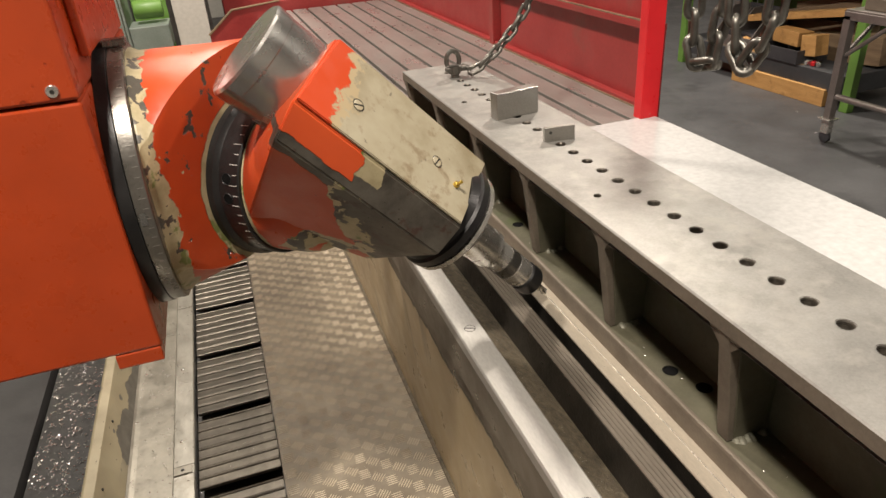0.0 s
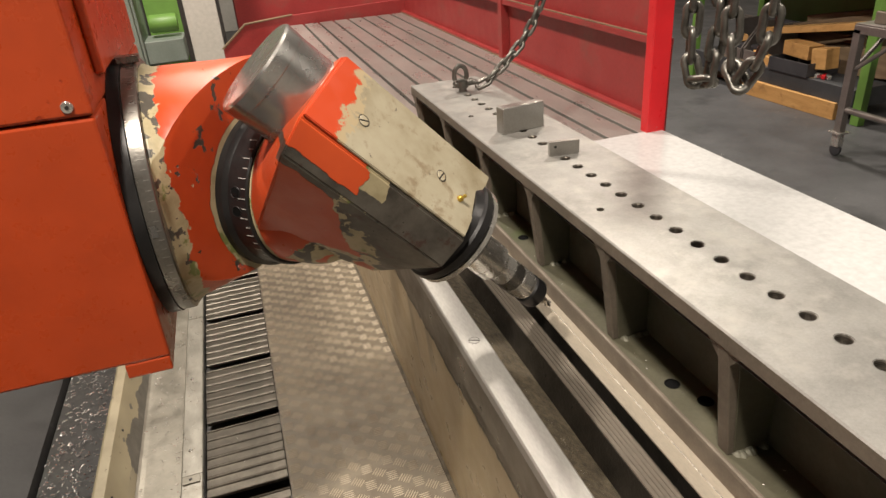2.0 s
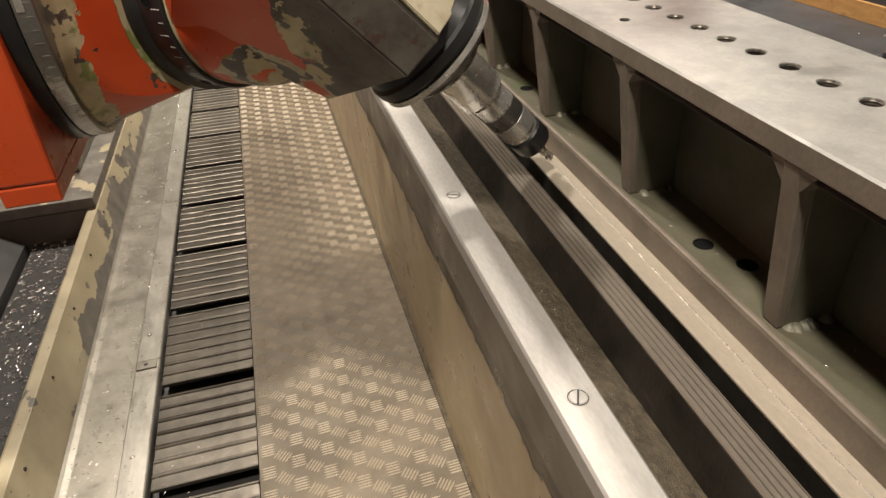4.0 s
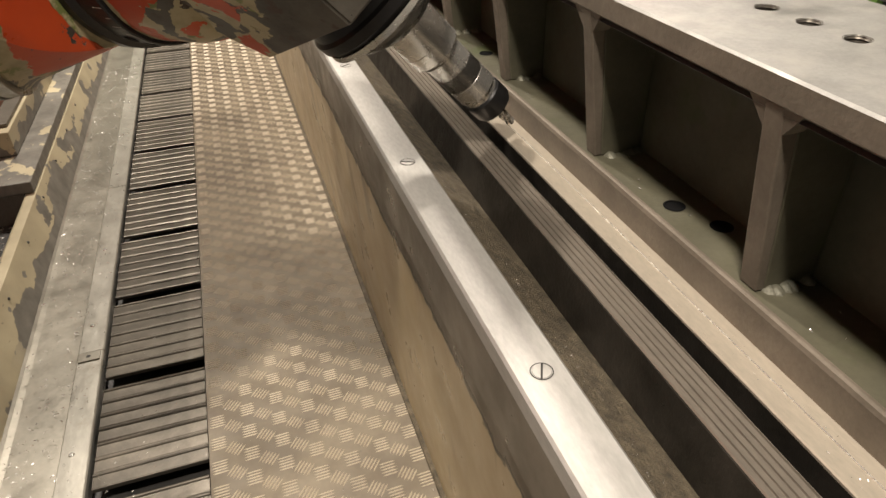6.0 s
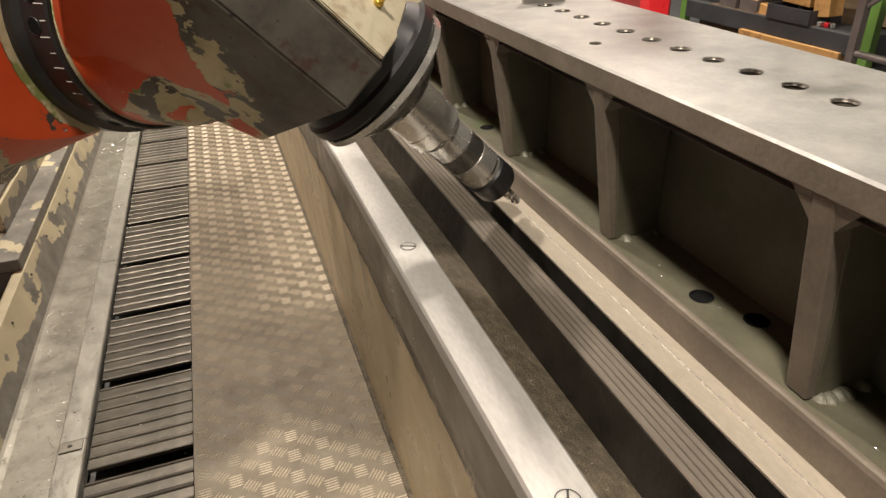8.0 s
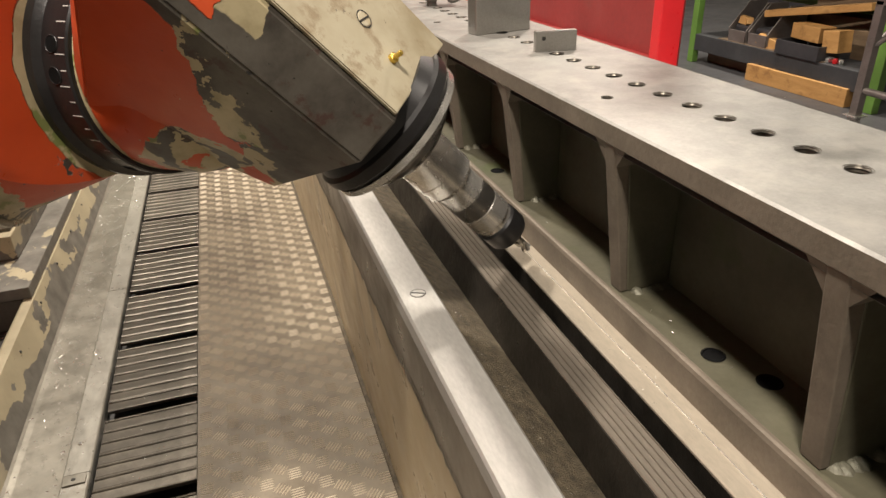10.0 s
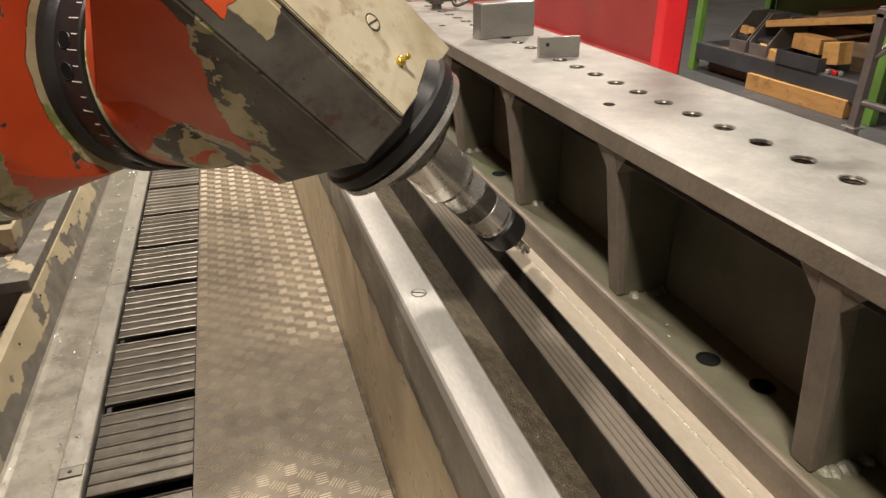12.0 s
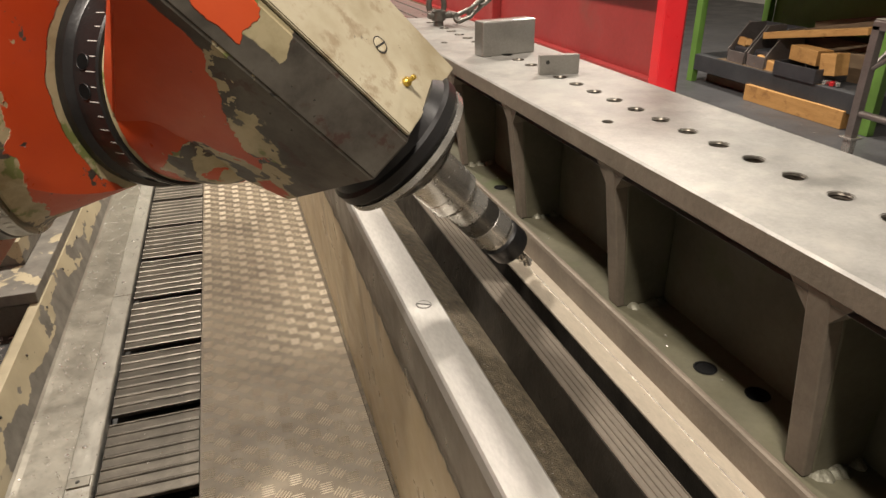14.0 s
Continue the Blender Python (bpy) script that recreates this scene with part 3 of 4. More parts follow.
for ya, yb in ((0.0, 2.588), (2.591, 3.6), (3.603, 5.0), (5.003, Y1 - Y0)):
    strip = part("edge_strip", prism_y(B(), [(-0.504, -0.05), (-0.504, -0.010), (-0.500, -0.005), (-0.438, -0.004), (-0.435, -0.008), (-0.435, -0.05)], ya, yb), "galvlight", ledge)
    for k in range(int((yb - ya) / 0.42)):
        bm = lathe(B(), [(0.0, 0.003), (0.005, 0.0025), (0.0075, 0.0)], Matrix.Translation((-0.476, ya + 0.12 + 0.42 * k, -0.0045)), 14)
        part("screw_head", bm, "nickel", strip, "", True)
clip = part("clip_plate", box(B(), -0.498, -0.442, 2.548, 2.584, -0.0048, 0.0005, 0.001), "galv", ledge, "small riveted clip plate")
part("rivet", lathe(B(), [(0, 0.0025), (0.004, 0.002), (0.006, 0)], Matrix.Translation((-0.472, 2.566, 0.0005)), 12), "slot", clip)
bedwall = thing("guide_wall", "chipped cream painted guide wall beside the chip trough", "machine wall", (0, Y0, Z0))
part("wall", prism_y(B(), [(-0.722, -0.05), (-0.722, 0.125), (-0.714, 0.130), (-0.684, 0.130), (-0.6445, -0.008), (-0.6445, -0.05)], 0, Y1 - Y0, 0.002), "guide", bedwall)
for k in range(14):
    part("wall_bolt", lathe(B(), [(0, 0.003), (0.004, 0.003), (0.005, 0)], Matrix.Translation((-0.6745, 0.3 + 0.31 * k, 0.098)) @ Matrix.Rotation(radians(74), 4, "Y"), 10), "slot", bedwall)
trough = thing("chip_trough", "black chip trough filled with curly swarf", "trough", (0, Y0, Z0))
part("trough_floor", prism_y(B(), [(-0.94, -0.05), (-0.94, 0.02), (-0.722, 0.02), (-0.722, -0.05)], 0, Y1 - Y0), "slot", trough)
guard = part("guard_panel", prism_y(B(), [(-0.94, Z0 - 0.05), (-0.955, -0.03), (-1.75, 0.40), (-1.78, 0.37), (-1.0, Z0 - 0.05)], Y0, 2.75), "greypanel")
tagged(guard, "dark grey sloping sheet metal guard", "guard panel")
slide = thing("column_slide", "chipped cream machine slide block littered with chips", "machine slide", (-0.8, 2.78, Z0))
part("block", box(B(), -0.9, 0.112, 0.0, 3.37, 0.131, 0.175, 0.004), "slideface", slide)
part("base", box(B(), -0.9, 0.076, 0.0, 3.37, -0.05, 0.1305), "bedside", slide)
part("step", box(B(), -0.9, 0.03, 0.25, 3.37, 0.176, 0.27, 0.004), "slideface", slide)
part("way", box(B(), -0.11, 0.02, 0.3, 3.37, 0.271, 0.285, 0.002), "bedside", slide, "dark slide way")


def swarf(name, label, count, xr, yr, z, size, parent_label=""):
    """Small curled ribbons strewn over a stretch of floor."""
    vs, fs = [], []
    for _ in range(count):
        x, y = random.uniform(*xr), random.uniform(*yr)
        r, turn, ang = size * random.uniform(0.3, 1.0), random.uniform(0.5, 3.4), random.uniform(0, 6.3)
        w, lift, n = size * random.uniform(0.10, 0.24), random.uniform(0.0, 0.4) * size, 6
        i = len(vs)
        for k in range(n + 1):
            a = ang + turn * k / n
            for q in (0, 1):
                vs.append((x + (r + q * w) * math.cos(a) * 0.8, y + (r + q * w) * math.sin(a) * 0.8, z + 0.0006 + lift * k / n * 0.5 + q * w * 0.6))
        for k in range(n):
            fs.append((i + 2 * k, i + 2 * k + 2, i + 2 * k + 3, i + 2 * k + 1))
    me = bpy.data.meshes.new(name)
    me.from_pydata(vs, [], fs)
    me.materials.append(M["chips"])
    return tagged(new(name, me), label, "steel chips", kind="stuff")


swarf("trough_swarf", "curly bright steel swarf lying in the trough", 1700, (-0.935, -0.728), (0.9, 2.94), Z0 + 0.0205, 0.012)
swarf("ledge_swarf", "small steel chips strewn on the ledge", 1300, (-0.63, -0.44), (1.2, 4.6), Z0 - 0.006, 0.008)
swarf("walkway_swarf", "tiny steel chips on the tread plate", 800, (-0.43, 0.31), (1.1, 4.0), Z0 + 0.005, 0.0045)
swarf("channel_swarf", "fine steel chips in the dusty channel", 1800, (0.322, 0.345), (0.4, 2.6), 0.687, 0.0013)
swarf("foot_swarf", "stray chips on the beam's foot", 80, (0.515, 0.57), (0.6, 2.2), 0.7615, 0.003)
swarf("edge_swarf", "tiny chips on the milled edge", 120, (0.465, 0.497), (0.5, 1.5), 0.7172, 0.0018)
swarf("floor_swarf", "stray bright chips on the workshop floor", 90, (1.5, 3.9), (1.6, 4.6), Z0 + 0.0005, 0.012)

# ---- clamped beam ----
BY0, BY1, TOPZ = -0.5, 2.372, 0.987
beam = thing("machined_beam", "olive painted cast steel beam with ground top and threaded holes", "workpiece", (0, BY0, 0))


def beampart(name, pts, mat, label="", y0=BY0, y1=BY1, bev=0.0):
    return part(name, prism_y(B(), pts, y0 - BY0, y1 - BY0, bev), mat, beam, label)


# near-black body under a thin bright top layer
beampart("edge_flank", [(0.4632, 0.62), (0.4632, 0.7128), (0.512, 0.7128), (0.512, 0.62)], "flanksteel", "black flank of the milled edge")
beampart("milled_edge", [(0.463, 0.713), (0.463, 0.7158), (0.4642, 0.717), (0.512, 0.717), (0.512, 0.713)], "tan", "freshly milled bright steel edge")
beampart("scribed_line", [(0.4875, 0.7165), (0.4875, 0.7183), (0.4886, 0.7183), (0.4886, 0.7165)], "chips", "thin bright scribed line")
beampart("foot_edge", [(0.5055, 0.7172), (0.5030, 0.756), (0.5045, 0.7605), (0.508, 0.7615), (0.512, 0.761), (0.513, 0.64), (0.5125, 0.64), (0.5125, 0.7172)], "brown", "brown rusty foot edge")
beampart("foot", [(0.5131, 0.64), (0.5121, 0.761), (0.74, 0.761), (0.74, 0.64)], "olive", "olive painted foot flange")
beampart("web", [(0.588, 0.7612), (0.588, 0.953), (0.63, 0.953), (0.63, 0.7612)], "olive")
fl = beampart("top_edge", [(0.487, 0.962), (0.487, 0.9845), (0.492, 0.9845), (0.492, 0.958)], "brown", "brown scaled front edge")


def rib(y):
    ob = part("rib", prism_y(B(), [(0.508, 0.954), (0.526, 0.7612), (0.588, 0.7612), (0.588, 0.954)], -0.0125, 0.0125, 0.002), "olive", beam)
    ob.location = (0, y - BY0, 0)
    front = part("rib_front", prism_y(B(), [(0.4885, 0.961), (0.516, 0.7615), (0.527, 0.7615), (0.5085, 0.961)], -0.0118, 0.0118, 0.002), "brown", ob)
    bm = B()
    for k in range(14):
        a = random.uniform(0, 1)
        lathe(bm, [(0, 0.007), (0.006, 0.004), (0.009, 0)], Matrix.Translation((0.532 + 0.05 * a, random.choice((-0.014, 0.014)) + random.uniform(-0.003, 0.003), 0.7605)) @ Matrix.Diagonal((1, 1.2, random.uniform(0.6, 1.3), 1)), 8)
    part("weld_bead", bm, "weld", ob, smooth=True)
    bm = B()
    for sgn in (-1, 1):
        v = [bm.verts.new(p) for p in ((0.489, sgn * 0.0115, 0.961), (0.489, sgn * 0.033, 0.961), (0.493, sgn * 0.0115, 0.935), (0.515, sgn * 0.0115, 0.961), (0.515, sgn * 0.033, 0.961), (0.515, sgn * 0.0115, 0.935))]
        for q in ((0, 1, 2), (3, 5, 4), (0, 3, 4, 1), (1, 4, 5, 2), (0, 2, 5, 3)):
            bm.faces.new([v[i] for i in q])
    part("gusset", bm, "brown", ob)


for y in (-0.455, -0.148, 0.163, 0.470, 0.785, 1.109, 1.427, 1.732, 2.045, 2.352):
    rib(y)

# top slab with real holes
HOLES = [(0.611, 1.0095 + 0.0597 * k, 0.0115) for k in range(-22, 23)]
HOLES = [hh for hh in HOLES if BY0 + 0.05 < hh[1] < BY1 - 0.05]
HOLES += [(0.539, 1.204, 0.0072), (0.539, 0.488, 0.0072), (0.539, 1.92, 0.0072)]


def holed_slab(x0, x1, y0, y1, z, holes, margin=0.022, seg=24):
    """The top sheet: a grid of strips with a ring of faces round each hole."""
    bm = B()
    cols = sorted({round(hh[0], 4) for hh in holes})
    bands = []
    last = x0
    for cx in cols:
        bands.append((last, cx - margin, None))
        bands.append((cx - margin, cx + margin, cx))
        last = cx + margin
    bands.append((last, x1, None))

    def quad(a, b, c, d):
        bm.faces.new([bm.verts.new((a, c, z)), bm.verts.new((b, c, z)), bm.verts.new((b, d, z)), bm.verts.new((a, d, z))])

    for a, b, cx in bands:
        if cx is None:
            quad(a, b, y0, y1)
            continue
        ly = y0
        for hx, hy, hr in sorted([hh for hh in holes if abs(hh[0] - cx) < 1e-3], key=lambda q: q[1]):
            if hy - margin > ly:
                quad(a, b, ly, hy - margin)
            ly = hy + margin
            inner, outer = [], []
            for k in range(seg):
                t = 2 * math.pi * k / seg + math.pi / seg
                c, s = math.cos(t), math.sin(t)
                f = margin / max(abs(c), abs(s))
                inner.append(bm.verts.new((hx + hr * c, hy + hr * s, z)))
                outer.append(bm.verts.new((hx + f * c, hy + f * s, z)))
            corners = [bm.verts.new((hx + sx * margin, hy + sy * margin, z)) for sx, sy in ((1, 1), (-1, 1), (-1, -1), (1, -1))]
            for k in range(seg):
                l = (k + 1) % seg
                bm.faces.new([inner[k], outer[k], outer[l], inner[l]])
                q = (k + 1) * 4 // seg
                if (k + 1) % (seg // 4) == seg // 8:
                    bm.faces.new([outer[k], corners[(k + 1) // (seg // 4)], outer[l]])
        quad(a, b, ly, y1)
    return bm


bm = holed_slab(0.4895, 0.726, 0, BY1 - BY0, TOPZ, [(x, y - BY0, r) for x, y, r in HOLES])
x0, x1, ya, yb = 0.487, 0.726, 0.0, BY1 - BY0
for q in (((0.4895, ya, TOPZ), (0.4895, yb, TOPZ), (0.487, yb, TOPZ - 0.0025), (0.487, ya, TOPZ - 0.0025)), ((x1, ya, TOPZ), (x1, yb, TOPZ), (x1, yb, 0.954), (x1, ya, 0.954)),
          ((0.4895, yb, TOPZ), (x1, yb, TOPZ), (x1, yb, 0.954), (0.4895, yb, 0.954)), ((0.4895, ya, 0.954), (x1, ya, 0.954), (x1, yb, 0.954), (0.4895, yb, 0.954))):
    bm.faces.new([bm.verts.new(p) for p in q])
part("top_face", bm, "top", beam, "ground steel top face")
bore_me = {}
for hx, hy, hr in HOLES:
    if hr not in bore_me:
        bm = B()
        prof = [(hr * 1.12, 0.0006), (hr, -0.0015)]
        for k in range(8):
            prof += [(hr * 0.93, -0.0025 - 0.0034 * k), (hr, -0.0042 - 0.0034 * k)]
        prof += [(hr * 0.93, -0.03), (0, -0.03)]
        lathe(bm, prof, seg=24)
        ob = part("threaded_hole", bm, "thread", beam, smooth=True, angle=20)
        bore_me[hr] = ob.data
    else:
        ob = new("threaded_hole", bore_me[hr])
        ob.parent = beam
    ob.location = (hx, hy - BY0, TOPZ)
# nothing is cut here: a black disc paints each hole's shade
for fx, fy in ((0.540, 0.945), (0.563, 0.886), (0.540, 0.32), (0.540, 1.57)):
    bm = B()
    lathe(bm, [(0.0135, 0.0008), (0.0115, 0.0012), (0.0105, -0.0), (0.0, -0.0)], seg=24)
    ob = part("foot_hole", bm, "holeshade", beam)
    ob.location = (fx, fy - BY0, 0.7612)

# ---- slotted table ----
TZ, TY1 = 0.757, 5.8
table = thing("slotted_table", "large machined iron table with long tee slots", "machine table", (0, 2.0, 0))
xs = [0.335] + [0.407 + 0.119 * k for k in range(8)] + [1.335]
for a, b in zip(xs, xs[1:]):
    l = a + (0.009 if a > 0.34 else 0)
    r = b - (0.009 if b < 1.33 else 0)
    start = 0.158 if l > 0.75 else 0.385
    part("table_strip", box(B(), l, r, start, TY1 - 2.0, TZ - 0.05, TZ, 0.0012), "table", table)
# body coloured black to paint the shade down the tee slots
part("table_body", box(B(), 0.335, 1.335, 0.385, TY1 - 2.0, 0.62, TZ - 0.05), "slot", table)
cover = part("cover_board", box(B(), 0.742, 1.335, -1.4, 2.157, 0.740, 0.7575, 0.002), "plate")
tagged(cover, "glossy white board lying over the table beside the beam", "board")
bearer = part("board_bearer", box(B(), 0.745, 1.30, -1.4, 1.99, 0.62, 0.7395), "darkboard")
tagged(bearer, "dark packing under the white board", "packing")

# ---- red fence ----
fence = thing("red_fence", "dull red sheet metal fence along the table edge", "fence", (1.336, 2.17, 0))


def fencepanel(y0, y1):
    f = part("panel", box(B(), 0.035, 0.047, y0, y1, 0.2, 1.035), "redfence", fence)
    part("ledge_rail", box(B(), 0.0, 0.05, y0, y1, 1.036, 1.062, 0.003), "redfence", f)
    part("top_panel", box(B(), 0.030, 0.042, y0 + 0.03, y1 - 0.03, 1.063, 1.9), "redfence", f)
    part("worn_lip", box(B(), 0.001, 0.012, y0, y1, 1.0625, 1.066), "oldwood", f, "worn bare lip")
    part("foot_rail", box(B(), 0.0, 0.034, y0, y1, 0.745, 0.775, 0.003), "redfence", f)
    part("joint_strip", box(B(), -0.006, 0.0, y0, y1, 0.757, 0.762), "oldwood", f, "grimy sealing strip")


fencepanel(0.02, 1.44)
fencepanel(1.50, 3.64)
part("upright", box(B(), -0.006, 0.05, 1.445, 1.495, 0.2, 1.9, 0.004), "redfence", fence)
part("post", box(B(), -0.066, 0.006, -0.03, 0.012, Z0, 2.0, 0.003), "redpost", fence, "bright red scratched corner post")
endwall = part("table_end_guard", prism_y(B(), [(-0.12, 0.3), (-0.12, 0.64), (0.08, 0.80), (0.45, 0.83), (1.4, 0.86), (1.4, 0.3)], 5.83, 5.86, 0.003), "redfence")
tagged(endwall, "dull red guard at the table's far end", "guard")
part("table_end_guard_lip", prism_y(B(), [(-0.13, 0.64), (0.075, 0.805), (0.45, 0.836), (0.45, 0.83), (0.08, 0.797), (-0.12, 0.635)], 5.82, 5.87), "oldwood", endwall).name = "lip"

# ---- things on the beam ----
blk = part("steel_block", box(B(), -0.062, 0.062, -0.0175, 0.0175, 0.0, 0.068, 0.003), "block")
blk.location, blk.rotation_euler[2] = (0.612, 1.741, TOPZ), radians(8)
tagged(blk, "ground grey steel gauge block on the beam", "steel block")
sm = part("steel_parallel", box(B(), -0.036, 0.036, -0.007, 0.007, 0.0, 0.034, 0.0012), "block")
sm.location, sm.rotation_euler[2] = (0.621, 1.515, TOPZ), radians(-9)
tagged(sm, "small dark steel parallel with a drilled hole", "steel block")
# flat black disc, the hole's shade painted on the face
part("drilled_hole", lathe(B(), [(0, 0.0004), (0.0035, 0.0004)], Matrix.Translation((-0.022, -0.0071, 0.022)) @ Matrix.Rotation(radians(90), 4, "X"), 14), "slot", sm)

LINK = {}


def link_mesh(pitch, wire):
    key = (pitch, wire)
    if key not in LINK:
        h, r = pitch / 2 + wire * 0.1, wire * 1.75
        pts = [(r * math.cos(a), h - r * 0.55 + r * math.sin(a), 0) for a in [math.pi * k / 8 for k in range(9)]]
        pts += [(r * math.cos(a), -h + r * 0.55 + r * math.sin(a), 0) for a in [math.pi + math.pi * k / 8 for k in range(9)]]
        bm = tube(B(), pts, wire, 8, True)
        me = bpy.data.meshes.new("chain_link")
        bmesh.ops.recalc_face_normals(bm, faces=bm.faces)
        bm.to_mesh(me)
        bm.free()
        me.materials.append(M["chain"])
        for poly in me.polygons:
            poly.use_smooth = True
        LINK[key] = me
    return LINK[key]


def chain(label, pts, pitch, wire, group=""):
    """Links laid one by one along a line of points, each a quarter turn from the last."""
    root = thing("chain", label, "chain", pts[0], group)
    pts = [Vector(p) for p in pts]
    seg, along, k = 0, 0.0, 0
    total = sum((b - a).length for a, b in zip(pts, pts[1:]))
    def at(d):
        for a, b in zip(pts, pts[1:]):
            l = (b - a).length
            if d <= l:
                return a.lerp(b, d / l)
            d -= l
        return pts[-1]
    d = 0.0
    while d + pitch < total:
        a, b = at(d), at(d + pitch)
        t = (b - a).normalized()
        m = t.to_track_quat("Y", "Z").to_matrix().to_4x4()
        ob = new("link", link_mesh(pitch, wire))
        ob.parent = root
        ob.matrix_basis = Matrix.Translation((a + b) / 2 - pts[0]) @ m @ Matrix.Rotation(radians(40 + 90 * (k % 2) + random.uniform(-12, 12)), 4, "Y")
        d += pitch * 1.0
        k += 1
    return root


chain("grey steel lifting chain rising from the shackle", [(0.655, 2.165, 1.006), (0.69, 2.155, 1.022), (0.749, 2.15, 1.074), (0.80, 2.15, 1.125), (0.835, 2.15, 1.172), (0.864, 2.15, 1.235), (0.90, 2.15, 1.36), (0.94, 2.15, 1.6), (0.96, 2.15, 2.2), (0.965, 2.15, 5.995)], 0.0372, 0.0062)
chain("grey steel chain loop hanging over the beam", [(0.495, 0.93, 5.995), (0.495, 0.928, 1.33), (0.497, 0.918, 1.297), (0.50, 0.905, 1.285), (0.502, 0.893, 1.30), (0.505, 0.889, 1.36), (0.505, 0.885, 5.995)], 0.032, 0.0048, "hanging chains")
chain("grey steel chain loop hanging over the beam", [(0.50, 0.873, 5.995), (0.50, 0.863, 1.38), (0.50, 0.852, 1.325), (0.50, 0.838, 1.302), (0.503, 0.822, 1.325), (0.505, 0.807, 1.36), (0.505, 0.800, 1.45), (0.505, 0.790, 5.995)], 0.032, 0.0048, "hanging chains")
shackle = thing("lifting_eye", "grey steel swivel lifting eye screwed into the beam", "lifting eye", (0.612, 2.195, TOPZ))
part("shank", lathe(B(), [(0, 0), (0.013, 0), (0.013, 0.012), (0.019, 0.014), (0.019, 0.036), (0.012, 0.040), (0, 0.040)], Matrix(), 20), "chain", shackle, "", True)
part("ring", tube(B(), [(0.021 * math.cos(a) - 0.004, 0.004, 0.052 + 0.03 * math.sin(a)) for a in [math.pi * (-0.15 + 1.3 * k / 14) for k in range(15)]], 0.0075, 10), "chain", shackle, "", True)
part("yoke", box(B(), -0.03, 0.05, -0.012, 0.012, 0.018, 0.034, 0.005), "chain", shackle)
part("pin", lathe(B(), [(0, -0.03), (0.007, -0.03), (0.007, 0.03), (0, 0.03)], Matrix.Translation((0.04, 0, 0.027)) @ Matrix.Rotation(radians(90), 4, "X"), 14), "chain", shackle, "", True)

# ---- rack beyond the floor ----
rack = thing("storage_rack", "green steel storage rack with a low dark shelf", "rack", (4.03, 4.63, Z0))
for y in (-0.94, 0.92):
    for x in (0.03, 0.75):
        part("leg", box(B(), x - 0.03, x + 0.03, y - 0.035, y + 0.035, 0.0, 1.9, 0.004), "greenpaint", rack)
part("shelf", box(B(), 0.0, 0.8, -0.9, 0.88, 0.11, 0.245, 0.004), "darkboard", rack, "dark steel shelf")
part("back_panel", box(B(), 0.78, 0.80, -0.9, 0.88, 0.3, 1.9), "greenpaint", rack, "green back panel")
part("top_shelf", box(B(), 0.0, 0.8, -0.9, 0.88, 0.95, 1.0, 0.004), "greenpaint", rack)
part("shelf_mat", box(B(), 0.01, 0.2, -0.5, 0.6, 0.2455, 0.249), "oldwood", rack)


def timber(label, at, size, rot=(0, 0, 0), mat="wood", group="timbers"):
    ob = part("timber", box(B(), -size[0] / 2, size[0] / 2, -size[1] / 2, size[1] / 2, 0, size[2], 0.004), mat)
    ob.location, ob.rotation_euler = at, [radians(a) for a in rot]
    return tagged(ob, label, "timber", group)


SH = Z0 + 0.247
beam_t = timber("pale squared timber beam lying on the floor", (4.06, 4.325, Z0), (0.94, 0.12, 0.125), (0, 0, 91))
timber("dark old timber lying under the rack", (4.25, 5.1, Z0), (0.8, 0.14, 0.1), (0, 0, 90), "oldwood")
timber("short orange timber block on the crate", (4.17, 4.39, SH + 0.105), (0.3, 0.13, 0.105), (0, 0, 82))
timber("short timber offcut standing on the shelf", (4.14, 4.13, SH + 0.06), (0.14, 0.12, 0.15), (0, 8, 88))
timber("small timber offcut leaning on the shelf", (4.10, 4.72, SH), (0.2, 0.07, 0.08), (0, -14, 100), "wood")
timber("long pale plank lying across the timbers", (4.22, 4.42, SH + 0.28), (0.85, 0.12, 0.05), (0, 9, 97))
timber("weathered plank on the pile", (4.42, 4.38, SH + 0.3), (1.0, 0.16, 0.06), (0, 12, 92), "oldwood")
timber("weathered plank on the pile", (4.5, 4.2, SH + 0.36), (0.95, 0.2, 0.07), (0, 10, 84), "oldwood")
timber("thick weathered timber on the shelf", (4.4, 4.05, SH), (0.6, 0.16, 0.2), (0, 4, 95), "oldwood")
timber("old timber at the back of the shelf", (4.55, 4.5, SH), (0.9, 0.2, 0.25), (0, 0, 90), "oldwood")


def open_box(name, label, at, sx, sy, sz, mat, rot=0, tilt=0, wall=0.008, category="box"):
    root = thing(name, label, category, at)
    root.rotation_euler = (0, radians(tilt), radians(rot))
    part("base", box(B(), -sx / 2, sx / 2, -sy / 2, sy / 2, 0, wall), mat, root)
    for nm, d in (("side", (-sx / 2, sx / 2, -sy / 2, -sy / 2 + wall)), ("side", (-sx / 2, sx / 2, sy / 2 - wall, sy / 2)), ("end", (-sx / 2, -sx / 2 + wall, -sy / 2 + wall, sy / 2 - wall)), ("end", (sx / 2 - wall, sx / 2, -sy / 2 + wall, sy / 2 - wall))):
        part(nm, box(B(), *d, wall, sz, 0.002), mat, root)
    part("rim", box(B(), -sx / 2 - 0.006, sx / 2 + 0.006, -sy / 2 - 0.006, -sy / 2, sz - 0.02, sz, 0.002), mat, root)
    return root


open_box("plastic_crate", "low dark plastic crate on the shelf", (4.16, 4.36, SH), 0.4, 0.3, 0.1, "plastic", 90)
